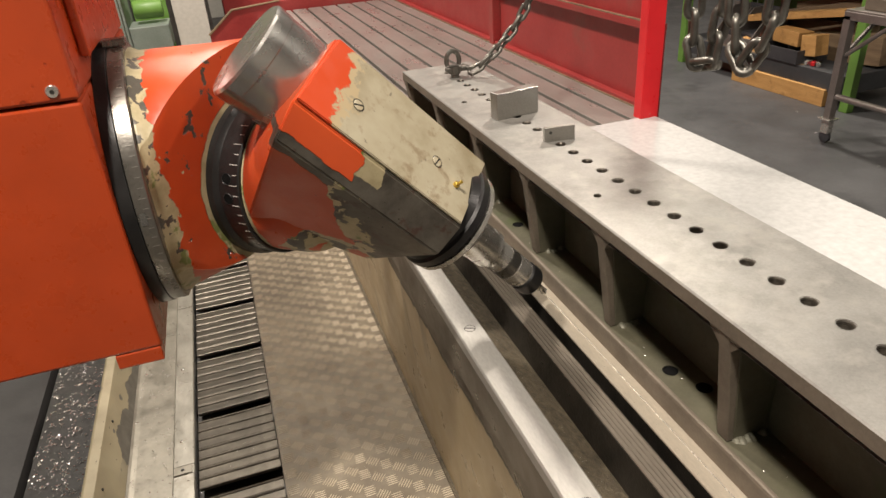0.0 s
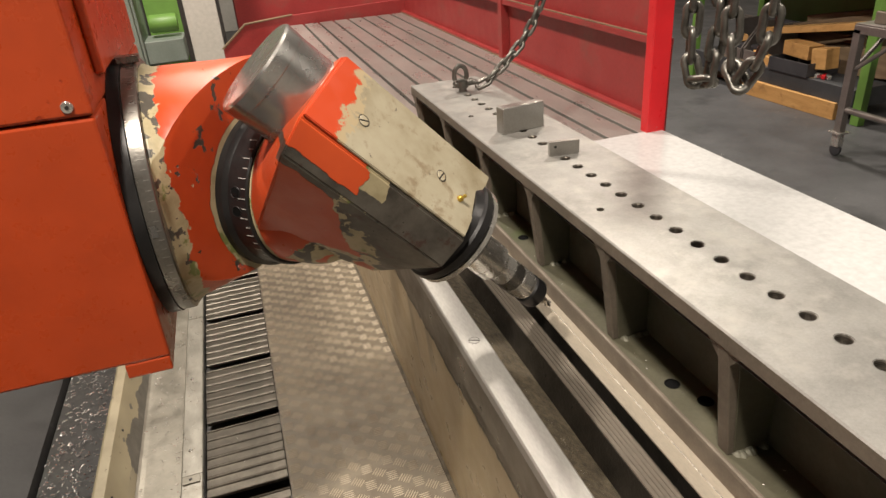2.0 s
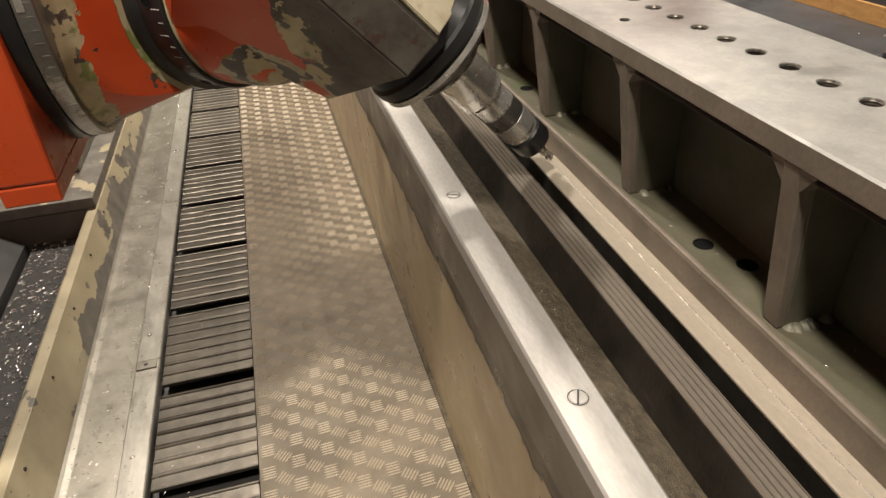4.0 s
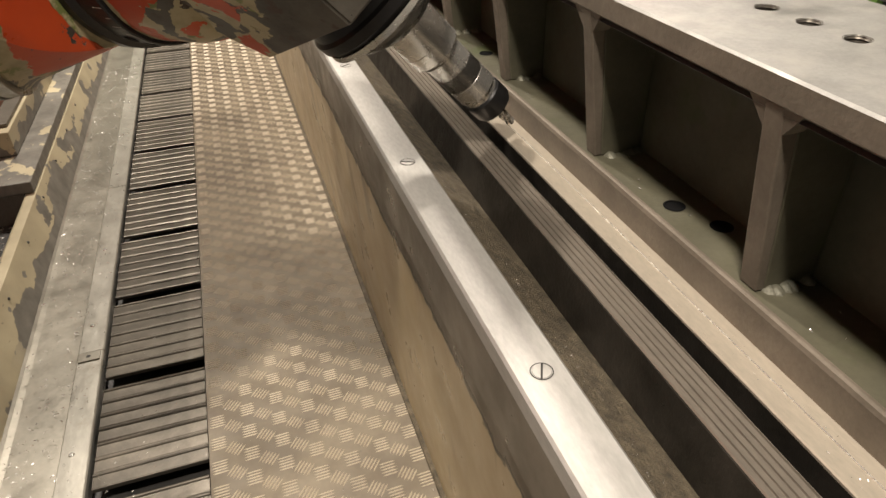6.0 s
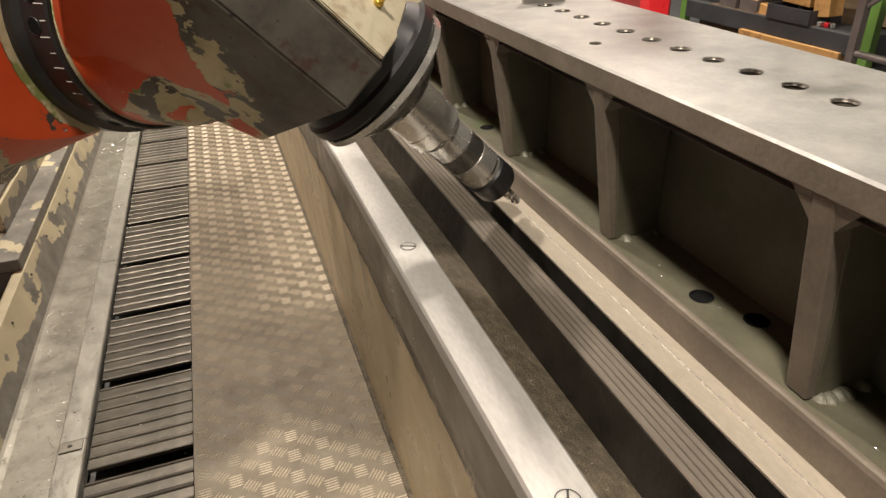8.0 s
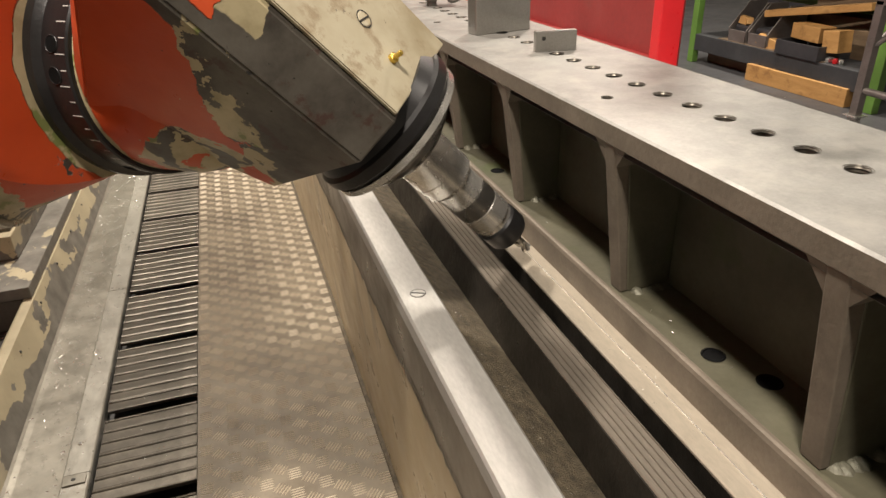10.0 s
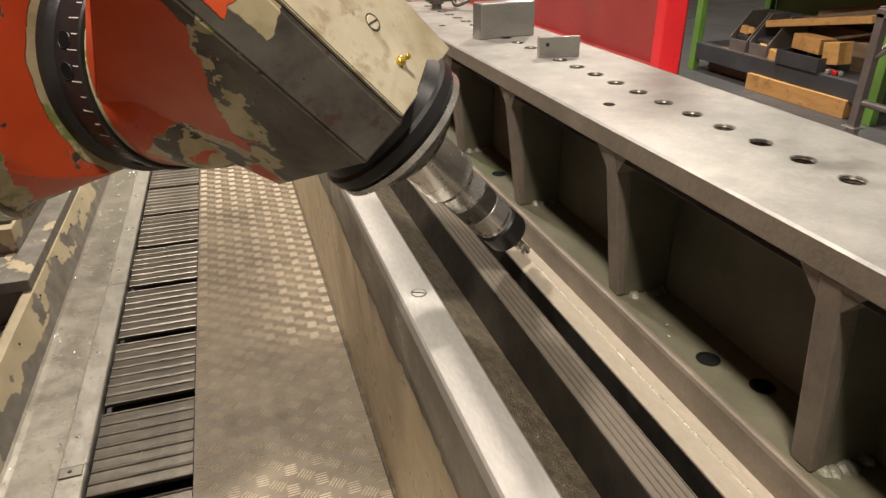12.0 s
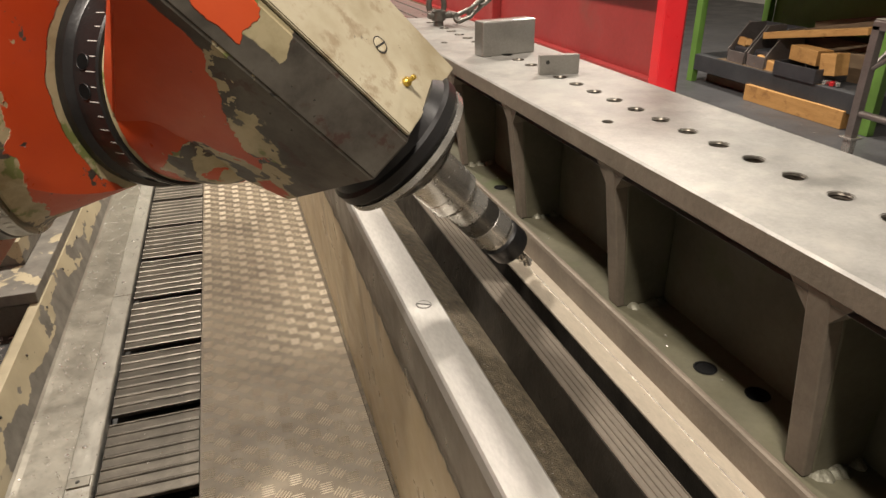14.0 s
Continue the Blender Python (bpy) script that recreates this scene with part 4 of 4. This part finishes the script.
for y, lab in ((5.03, "grey sloping storage bin with timber wedges"), (4.80, "grey sloping storage bin with small parts")):
    bn = thing("storage_bin", lab, "bin", (4.2, y, SH), "storage bins")
    part("left_side", prism_y(B(), [(-0.13, 0.0), (-0.15, 0.1), (0.02, 0.3), (0.2, 0.3), (0.2, 0.0)], -0.105, -0.095), "trolley", bn)
    part("right_side", prism_y(B(), [(-0.13, 0.0), (-0.15, 0.1), (0.02, 0.3), (0.2, 0.3), (0.2, 0.0)], 0.095, 0.105), "trolley", bn)
    part("front_lip", box(B(), -0.15, -0.135, -0.094, 0.094, 0.0, 0.09), "trolley", bn)
    part("back", box(B(), 0.19, 0.2, -0.094, 0.094, 0.0, 0.3), "plastic", bn)
    part("contents", box(B(), -0.1, 0.18, -0.09, 0.09, 0.0, 0.13, 0.02), "plastic", bn)
timber("orange timber wedge in the bin", (4.13, 5.0, SH + 0.13), (0.09, 0.05, 0.05), (0, 20, 60))
timber("orange timber wedge in the bin", (4.14, 5.06, SH + 0.13), (0.09, 0.05, 0.06), (0, -10, 110))
perf = part("perforated_plate", box(B(), 0, 0.02, -0.16, 0.16, 0, 0.26, 0.002), "trolley")
perf.location = (4.5, 5.3, SH)
tagged(perf, "rusty perforated plate leaning at the back of the shelf", "plate")
for k in range(3):
    # flat black discs paint the shade of the perforations
    part("perforation", lathe(B(), [(0, 0.0), (0.012, 0.0)], Matrix.Translation((-0.001, -0.1 + 0.1 * k, 0.17)) @ Matrix.Rotation(radians(-90), 4, "Y"), 12), "slot", perf)
for k, (y, z, mt) in enumerate(((4.12, 0.0, "chips"), (4.08, 0.01, "redpost"), (4.05, 0.0, "chips"), (4.15, 0.0, "block"))):
    fit_ = part("metal_fitting", box(B(), -0.03, 0.03, -0.014, 0.014, 0, 0.03, 0.004), mt)
    fit_.location, fit_.rotation_euler[2] = (4.09 + 0.01 * k, y, SH), radians(30 * k)
    tagged(fit_, "small bright metal fitting on the shelf", "fitting", "metal fittings")

# ---- trolley ----
trolley = thing("steel_trolley", "worn square-tube steel trolley on castors", "trolley", (3.47, 3.3, Z0))
def bar(name, a, b, w=0.022, mat="trolley", parent=None):
    a, b = Vector(a), Vector(b)
    t = b - a
    bm = box(B(), -w, w, -w, w, 0, t.length, 0.003)
    bm.transform(Matrix.Translation(a) @ t.to_track_quat("Z", "Y").to_matrix().to_4x4())
    return part(name, bm, mat, parent)


for y in (0.0, -1.0):
    for x in (0.0, 0.62):
        lg = bar("leg", (x, y, 0.16), (x, y, 0.78), 0.024, "trolley", trolley)
        part("castor_plate", box(B(), x - 0.045, x + 0.045, y - 0.045, y + 0.045, 0.15, 0.16, 0.002), "nickel", lg)
        part("castor_fork", box(B(), x - 0.022, x + 0.022, y - 0.03, y + 0.03, 0.06, 0.15, 0.006), "nickel", lg)
        part("castor_wheel", lathe(B(), [(0, -0.014), (0.03, -0.014), (0.04, -0.008), (0.04, 0.008), (0.03, 0.014), (0, 0.014)], Matrix.Translation((x, y, 0.04)) @ Matrix.Rotation(radians(90), 4, "Y"), 20), "plastic", lg, "", True)
for x in (0.0, 0.62):
    bar("top_rail", (x, 0.024, 0.78), (x, -1.02, 0.78), 0.024, "trolley", trolley)
    part("lower_rail", tube(B(), [(x, 0, 0.30), (x, -1.0, 0.30)], 0.02, 12), "trolley", trolley, "", True)
for y in (0.0, -1.0):
    bar("cross_rail", (0.024, y, 0.78), (0.6, y, 0.78), 0.024, "trolley", trolley)
part("brace", tube(B(), [(0.0, -0.02, 0.55), (0.0, -0.28, 0.76)], 0.013, 10), "trolley", trolley, "", True)
part("brace", tube(B(), [(0.02, 0, 0.55), (0.25, 0, 0.76)], 0.013, 10), "trolley", trolley, "", True)
part("tray", box(B(), -0.02, 0.64, -1.02, 0.02, 0.804, 0.815, 0.002), "trolley", trolley)
case = part("tool_case", box(B(), 0.02, 0.55, -0.75, -0.06, 0, 0.07, 0.006), "brown")
case.location = (3.47, 3.3, Z0 + 0.8155)
tagged(case, "flat brown case on the trolley", "case")
case = part("green_case", box(B(), 0.03, 0.54, -0.74, -0.07, 0, 0.09, 0.006), "greenpaint")
case.location = (3.47, 3.3, Z0 + 0.886)
tagged(case, "flat green case lying on the brown one", "case")

# ---- far background ----
col = thing("cream_column", "cream painted machine column with dark edges", "machine column", (-0.24, 6.4, Z0))
part("panel", box(B(), -0.13, 0.13, 0, 0.3, 0, 2.6, 0.006), "wallpaint", col)
part("dark_edge", box(B(), -0.17, -0.132, 0.01, 0.3, 0, 2.6), "slot", col)
part("dark_edge", box(B(), 0.132, 0.16, 0.01, 0.3, 0, 2.6), "slot", col)
mach = thing("grey_machine", "grey green machine with a green motor beside the column", "machine", (-0.9, 6.6, Z0))
part("body", box(B(), -0.5, 0.12, 0.1, 1.0, 0, 1.5, 0.01), "greymachine", mach)
part("rail", box(B(), 0.02, 0.1, 0.02, 0.1, 0, 1.6, 0.006), "greymachine", mach)
part("guard_sheet", box(B(), 0.14, 0.5, 0.7, 0.74, 0.0, 1.9, 0.004), "greenpaint", mach, "bright green sheet")
part("motor", lathe(B(), [(0, -0.12), (0.07, -0.12), (0.08, -0.1), (0.08, 0.1), (0.07, 0.12), (0, 0.12)], Matrix.Translation((0.3, 0.4, 0.82)) @ Matrix.Rotation(radians(90), 4, "Y"), 24), "greenpaint", mach, "green motor", True)
part("bracket", box(B(), 0.1, 0.45, 0.2, 0.6, 0.5, 0.7, 0.01), "greymachine", mach)
backw = part("red_cabinet", box(B(), 0.05, 2.2, 7.4, 7.8, Z0, 1.9, 0.01), "redfence")
tagged(backw, "dull red cabinet far behind the table", "cabinet")

# ---- milling head ----
C, AX, UX = SPINDLE_AT, SPINDLE_AX, SPINDLE_UP
head = thing("milling_head", "chipped orange universal milling head on a ram", "milling machine", (-0.28, 1.55, 0.82))
HM = Matrix.Translation(-Vector(head.location))
# frame: x = across (world y), y = up across the axis, z = along the spindle
SP = HM @ Matrix((
    (0, UX.x, AX.x, C.x),
    (1, UX.y, AX.y, C.y),
    (0, UX.z, AX.z, C.z),
    (0, 0, 0, 1)))


def spun(name, prof, mat, parent=head, label="", seg=64):
    return part(name, lathe(B(), prof, SP, seg), mat, parent, label, True, 30)


JT = HM @ Matrix.Translation(SWIVEL_AT) @ SWIVEL_AX.to_track_quat("Z", "Y").to_matrix().to_4x4()


def hull(pts):
    bm = B()
    for q in pts:
        bm.verts.new(q)
    bmesh.ops.convex_hull(bm, input=bm.verts)
    bmesh.ops.delete(bm, geom=[v for v in bm.verts if not v.link_faces], context="VERTS")
    bmesh.ops.dissolve_limit(bm, angle_limit=radians(1.5), verts=bm.verts, edges=bm.edges)
    return bm


def ring_points(m, r, z, n=48, span=(0, 360)):
    return [m @ Vector((r * math.cos(radians(a)), r * math.sin(radians(a)), z)) for a in np.linspace(*span, n, endpoint=span[1] - span[0] < 359)]


corners = [(-0.119, 0.014, -0.458), (0.018, 0.122, -0.43), (0.018, 0.122, -0.098), (-0.119, 0.014, -0.100), (-0.121, -0.048, -0.445), (-0.118, -0.048, -0.099),
           (0.085, 0.10, -0.42), (0.085, 0.10, -0.11), (0.13, 0.02, -0.36), (0.13, 0.02, -0.12), (0.088, -0.175, -0.092), (0.06, -0.115, -0.10)]
pts = [SP @ Vector(q) for q in corners] + ring_points(SP, 0.082, -0.10)
pts += [q for q in ring_points(JT, 0.150, 0.0855, 72) if (q + head.location).z > 1.0]
bm = hull(pts)
bmesh.ops.bevel(bm, geom=[e for e in bm.edges if len(e.link_faces) == 2 and e.calc_face_angle(0) > radians(25)], offset=0.003, segments=2, affect="EDGES")
housing = part("spindle_housing", bm, "headpaint", head, "bare dark metal housing with chipped red paint", True, 28)
p0, p1 = Vector((-0.119, 0.014)), Vector((0.018, 0.122))
pn = Vector((-(p1 - p0).y, (p1 - p0).x)).normalized()
bm = B()
cv = []
for off in (0.0, 0.006):
    for (f, s) in ((0.02, -0.455), (0.98, -0.427), (0.98, -0.072), (0.02, -0.106)):
        q = p0.lerp(p1, f) + pn * (off + 0.0005)
        cv.append(bm.verts.new(SP @ Vector((q.x, q.y, s))))
for q in ((0, 1, 2, 3), (4, 5, 6, 7), (0, 1, 5, 4), (1, 2, 6, 5), (2, 3, 7, 6), (3, 0, 4, 7)):
    bm.faces.new([cv[i] for i in q])
bmesh.ops.bevel(bm, geom=list(bm.edges), offset=0.0015, segments=2, affect="EDGES")
plate = part("cover_plate", bm, "plateface", head, "worn cream cover plate")


def on_plate(f, s, lift=0.0066):
    q = p0.lerp(p1, f) + pn * lift
    n3 = (SP.to_3x3() @ Vector((pn.x, pn.y, 0))).normalized()
    z = n3
    x = (SP.to_3x3() @ Vector((0, 0, 1))).normalized()
    y = z.cross(x)
    m = Matrix((x, y, z)).transposed().to_4x4()
    m.translation = SP @ Vector((q.x, q.y, s))
    return m


for f, s, turn in ((0.42, -0.36, 30), (0.50, -0.185, 70)):
    bm = B()
    lathe(bm, [(0, 0.001), (0.0085, 0.001), (0.0098, 0.0)], on_plate(f, s), 24)
    sc = part("plate_screw", bm, "coverplate", plate, "slotted screw")
    bm = box(B(), -0.0095, 0.0095, -0.0011, 0.0011, 0.0008, 0.0016)
    bm.transform(on_plate(f, s) @ Matrix.Rotation(radians(turn), 4, "Z"))
    part("screw_slot", bm, "slot", plate)
    bm = lathe(B(), [(0.0098, 0.0007), (0.0112, 0.0007)], on_plate(f, s), 24)
    part("screw_rim", bm, "slot", plate)
bm = lathe(B(), [(0.006, 0), (0.006, 0.005), (0.0035, 0.006), (0.003, 0.012), (0.0036, 0.013), (0.003, 0.016), (0, 0.017)], on_plate(0.40, -0.135), 12)
part("grease_nipple", bm, "brass", head, "brass grease nipple", True)

spun("flange", [(0, -0.10), (0.096, -0.10), (0.102, -0.084), (0.1075, -0.080), (0.1075, -0.066), (0.104, -0.062), (0.100, -0.056), (0.07, -0.054), (0, -0.054)], "blacksteel", label="oily black spindle flange")
spun("nose_ring", [(0.075, -0.058), (0.1045, -0.058), (0.1055, -0.05), (0.095, -0.044), (0.075, -0.043)], "nickel", label="bright steel nose ring")
spun("nose", [(0, -0.055), (0.082, -0.055), (0.082, -0.035), (0.070, -0.024), (0.055, -0.022), (0.052, -0.012), (0, -0.012)], "ringsteel")
spun("tool_holder", [(0, -0.02), (0.0400, -0.02), (0.0400, 0.033), (0.0393, 0.0335), (0.0393, 0.0345), (0.0400, 0.035), (0.0400, 0.056), (0.032, 0.066), (0.032, 0.092), (0.0312, 0.093), (0.0312, 0.122), (0.032, 0.123), (0.032, 0.150), (0.029, 0.153), (0.029, 0.163), (0, 0.163)], "nickel", label="polished steel tool holder")
spun("holder_band", [(0.0313, 0.094), (0.0322, 0.0945), (0.0322, 0.1205), (0.0313, 0.121)], "ringsteel", label="knurled grey band")
spun("collet_nut", [(0, 0.160), (0.030, 0.160), (0.0325, 0.163), (0.0325, 0.188), (0.0295, 0.194), (0.014, 0.195), (0, 0.195)], "blacksteel", label="black collet nut")
bm = B()
rings = []
for k in range(25):
    s = 0.19 + 0.048 * k / 24
    tw = k * 0.16
    rings.append([bm.verts.new(SP @ Vector((r * math.cos(t + tw), r * math.sin(t + tw), s))) for t, r in [(2 * math.pi * j / 12, (0.0078 if j % 3 else 0.0045)) for j in range(12)]])
for p, q in zip(rings, rings[1:]):
    for j in range(12):
        bm.faces.new([p[j], q[j], q[(j + 1) % 12], p[(j + 1) % 12]])
bm.faces.new(rings[-1])
part("end_mill", bm, "nickel", head, "fluted end mill cutter", True)
CAP = SP @ Matrix.Translation((0.048, 0.014, 0))
part("rear_cap", lathe(B(), [(0, -0.526), (0.084, -0.526), (0.088, -0.522), (0.088, -0.498), (0.0868, -0.497), (0.0868, -0.432), (0.088, -0.431), (0.088, -0.408), (0.084, -0.405), (0.07, -0.40), (0, -0.40)], CAP, 72), "capsteel", head, "turned steel rear spindle cap", True, 30)
for d in (0.5, 2.0):
    m = CAP @ Matrix.Rotation(radians(180 + 40 * d), 4, "Z") @ Matrix.Translation((0.0868, 0, -0.475)) @ Matrix.Rotation(radians(90), 4, "Y")
    part("cap_hole", lathe(B(), [(0, -0.004), (0.003, -0.004), (0.0035, 0.0004)], m, 12), "slot", head)

# swivel joint
part("swivel_ring", lathe(B(), [(0.10, 0.0), (0.166, 0.0), (0.168, 0.003), (0.1665, 0.030), (0.1595, 0.036), (0.158, 0.038), (0.158, 0.081), (0.156, 0.084), (0.10, 0.084)], JT, 96), "blacksteel", head, "black graduated swivel ring", True, 30)
part("swivel_body", lathe(B(), [(0.12, 0.08), (0.151, 0.0845), (0.149, 0.11), (0.148, 0.145), (0.144, 0.165), (0.135, 0.184), (0.120, 0.200), (0.09, 0.211), (0, 0.218)], JT, 80), "headpaint", head, "chipped orange swivel body", True, 30)
for k in range(52):
    a = 2 * math.pi * k / 52
    long_ = k % 2 == 0
    m = JT @ Matrix.Rotation(a, 4, "Z") @ Matrix.Translation((0.1582, 0, 0.074))
    bm = box(B(), 0, 0.0004, -0.0006, 0.0006, -0.011 if long_ else -0.004, 0.006)
    bm.transform(m)
    part("scale_mark", bm, "whitemark", head)
NEAR = JT.to_3x3().inverted() @ Vector((-0.70, -0.714, 0))
near_turn = math.degrees(math.atan2(NEAR.y, NEAR.x))
UPWARD = JT.to_3x3().inverted() @ Vector((0, 0, 1))
sense = 1 if NEAR.x * UPWARD.y - NEAR.y * UPWARD.x > 0 else -1
# spanner holes as flat black discs on the uncut ring, shade painted
for lift in (18, 4.5, -56, -70, 90, 104, 180, 194, 250):
    m = JT @ Matrix.Rotation(radians(near_turn + sense * lift), 4, "Z") @ Matrix.Translation((0.1582, 0, 0.057)) @ Matrix.Rotation(radians(90), 4, "Y")
    hole = part("spanner_hole", lathe(B(), [(0, 0.0008), (0.0098, 0.0008), (0.0102, 0.0002)], m, 20), "holeshade", head)
    part("hole_rim", lathe(B(), [(0.0099, 0.0006), (0.0106, 0.0011), (0.0113, 0.0004)], m, 20), "blacksteel", hole)
# round neck cut off by the swivel's slanting face
NK = HM @ Matrix.Translation((-0.24, 1.55, 1.06)) @ Matrix.Rotation(radians(90), 4, "Y")
bm = lathe(B(), [(0, 0.0), (0.238, 0.0), (0.238, 0.010), (0.230, 0.022), (0.209, 0.15), (0.172, 0.45), (0, 0.45)], NK, 96)
for v in bm.verts:
    v.co.z += 0.14 * max(0.0, v.co.x - (NK.translation.x + 0.01))
cut = JT @ Vector((0, 0, 0.016))
slope = (JT.to_3x3() @ Vector((0, 0, 1))).normalized()
gone = bmesh.ops.bisect_plane(bm, geom=bm.verts[:] + bm.edges[:] + bm.faces[:], plane_co=cut, plane_no=slope, clear_outer=True)
bmesh.ops.contextual_create(bm, geom=[e for e in gone["geom_cut"] if isinstance(e, bmesh.types.BMEdge)])
part("neck", bm, "neckpaint", head, "chipped orange round neck casting cut off at a slant", True, 30)
KN = HM @ Matrix.Translation((0.030, 1.372, 0.950)) @ Vector((0.25, -0.60, -0.64)).to_track_quat("Z", "Y").to_matrix().to_4x4()
part("bolt_seat", lathe(B(), [(0.020, -0.01), (0.0185, 0.004), (0.015, 0.005), (0.0135, 0.0), (0.0, -0.002)], KN, 28), "blacksteel", head, "dark recessed bolt seat", True, 40)
part("seat_bolt", lathe(B(), [(0, 0.003), (0.006, 0.003), (0.0085, 0.0045), (0.0085, -0.002)], KN, 16), "slot", head, "", True)

# ram ring and ram
RM = HM @ Matrix.Translation((-0.285, 1.55, 1.062)) @ Matrix.Rotation(radians(90), 4, "Y")
part("ram_ring", lathe(B(), [(0.1, 0.0), (0.248, 0.0), (0.251, 0.003), (0.251, 0.024), (0.2495, 0.0245), (0.1, 0.0245)], RM, 96), "blacksteel", head, "oiled black ring", True, 30)
part("scale_ring", lathe(B(), [(0.1, 0.0247), (0.2475, 0.0247), (0.2488, 0.026), (0.2488, 0.049), (0.246, 0.051), (0.1, 0.051)], RM, 96), "ringsteel", head, "oiled graduated steel ring", True, 30)
part("stop_block", box(B(), 0.012, 0.052, 1.520 - 1.55, 1.545 - 1.55, 0.489, 0.502, 0.002), "ringsteel", head, "small steel stop block")
part("ram", box(B(), -1.5, -0.003, -0.26, 0.46, 0.012, 0.455, 0.005), "orange", head, "glossy orange lower ram housing")
part("ram_cover", box(B(), -1.5, -0.003, -0.262, 0.46, 0.4585, 1.3, 0.005), "orange", head, "glossy orange upper ram cover")
part("end_cover", box(B(), -0.0025, 0.012, -0.16, 0.17, 0.5, 1.3, 0.004), "orange", head)
part("end_seam", box(B(), -0.0025, 0.003, 0.19, 0.2, 0.5, 1.3), "slot", head)
part("ram_lip", box(B(), -0.082, -0.005, -0.2595, 0.3, -0.018, 0.0115, 0.003), "orange", head)
sc = part("cover_screw", lathe(B(), [(0, 0.002), (0.008, 0.0025), (0.0095, 0)], Matrix.Translation((-0.035, -0.2622, 0.475)) @ Matrix.Rotation(radians(90), 4, "X"), 20), "nickel", head, "socket screw", True)
part("screw_socket", lathe(B(), [(0, 0.0027), (0.0035, 0.0027)], Matrix.Translation((-0.035, -0.2622, 0.475)) @ Matrix.Rotation(radians(90), 4, "X"), 6), "slot", sc)
for k in range(90):
    a = 2 * math.pi * k / 90
    m = RM @ Matrix.Rotation(a, 4, "Z") @ Matrix.Translation((0.2489, 0, 0.040))
    bm = box(B(), 0, 0.0004, -0.0005, 0.0005, -0.006 if k % 5 == 0 else -0.003, 0.006)
    bm.transform(m)
    part("scale_mark", bm, "table", head)
m = RM @ Matrix.Rotation(radians(268), 4, "Z") @ Matrix.Translation((0.2491, 0, 0.034))
bm = box(B(), 0, 0.0006, -0.011, 0.011, -0.005, 0.005)
bm.transform(m)
part("index_label", bm, "chrome", head, "small bright index label")
head.location.y -= 0.005
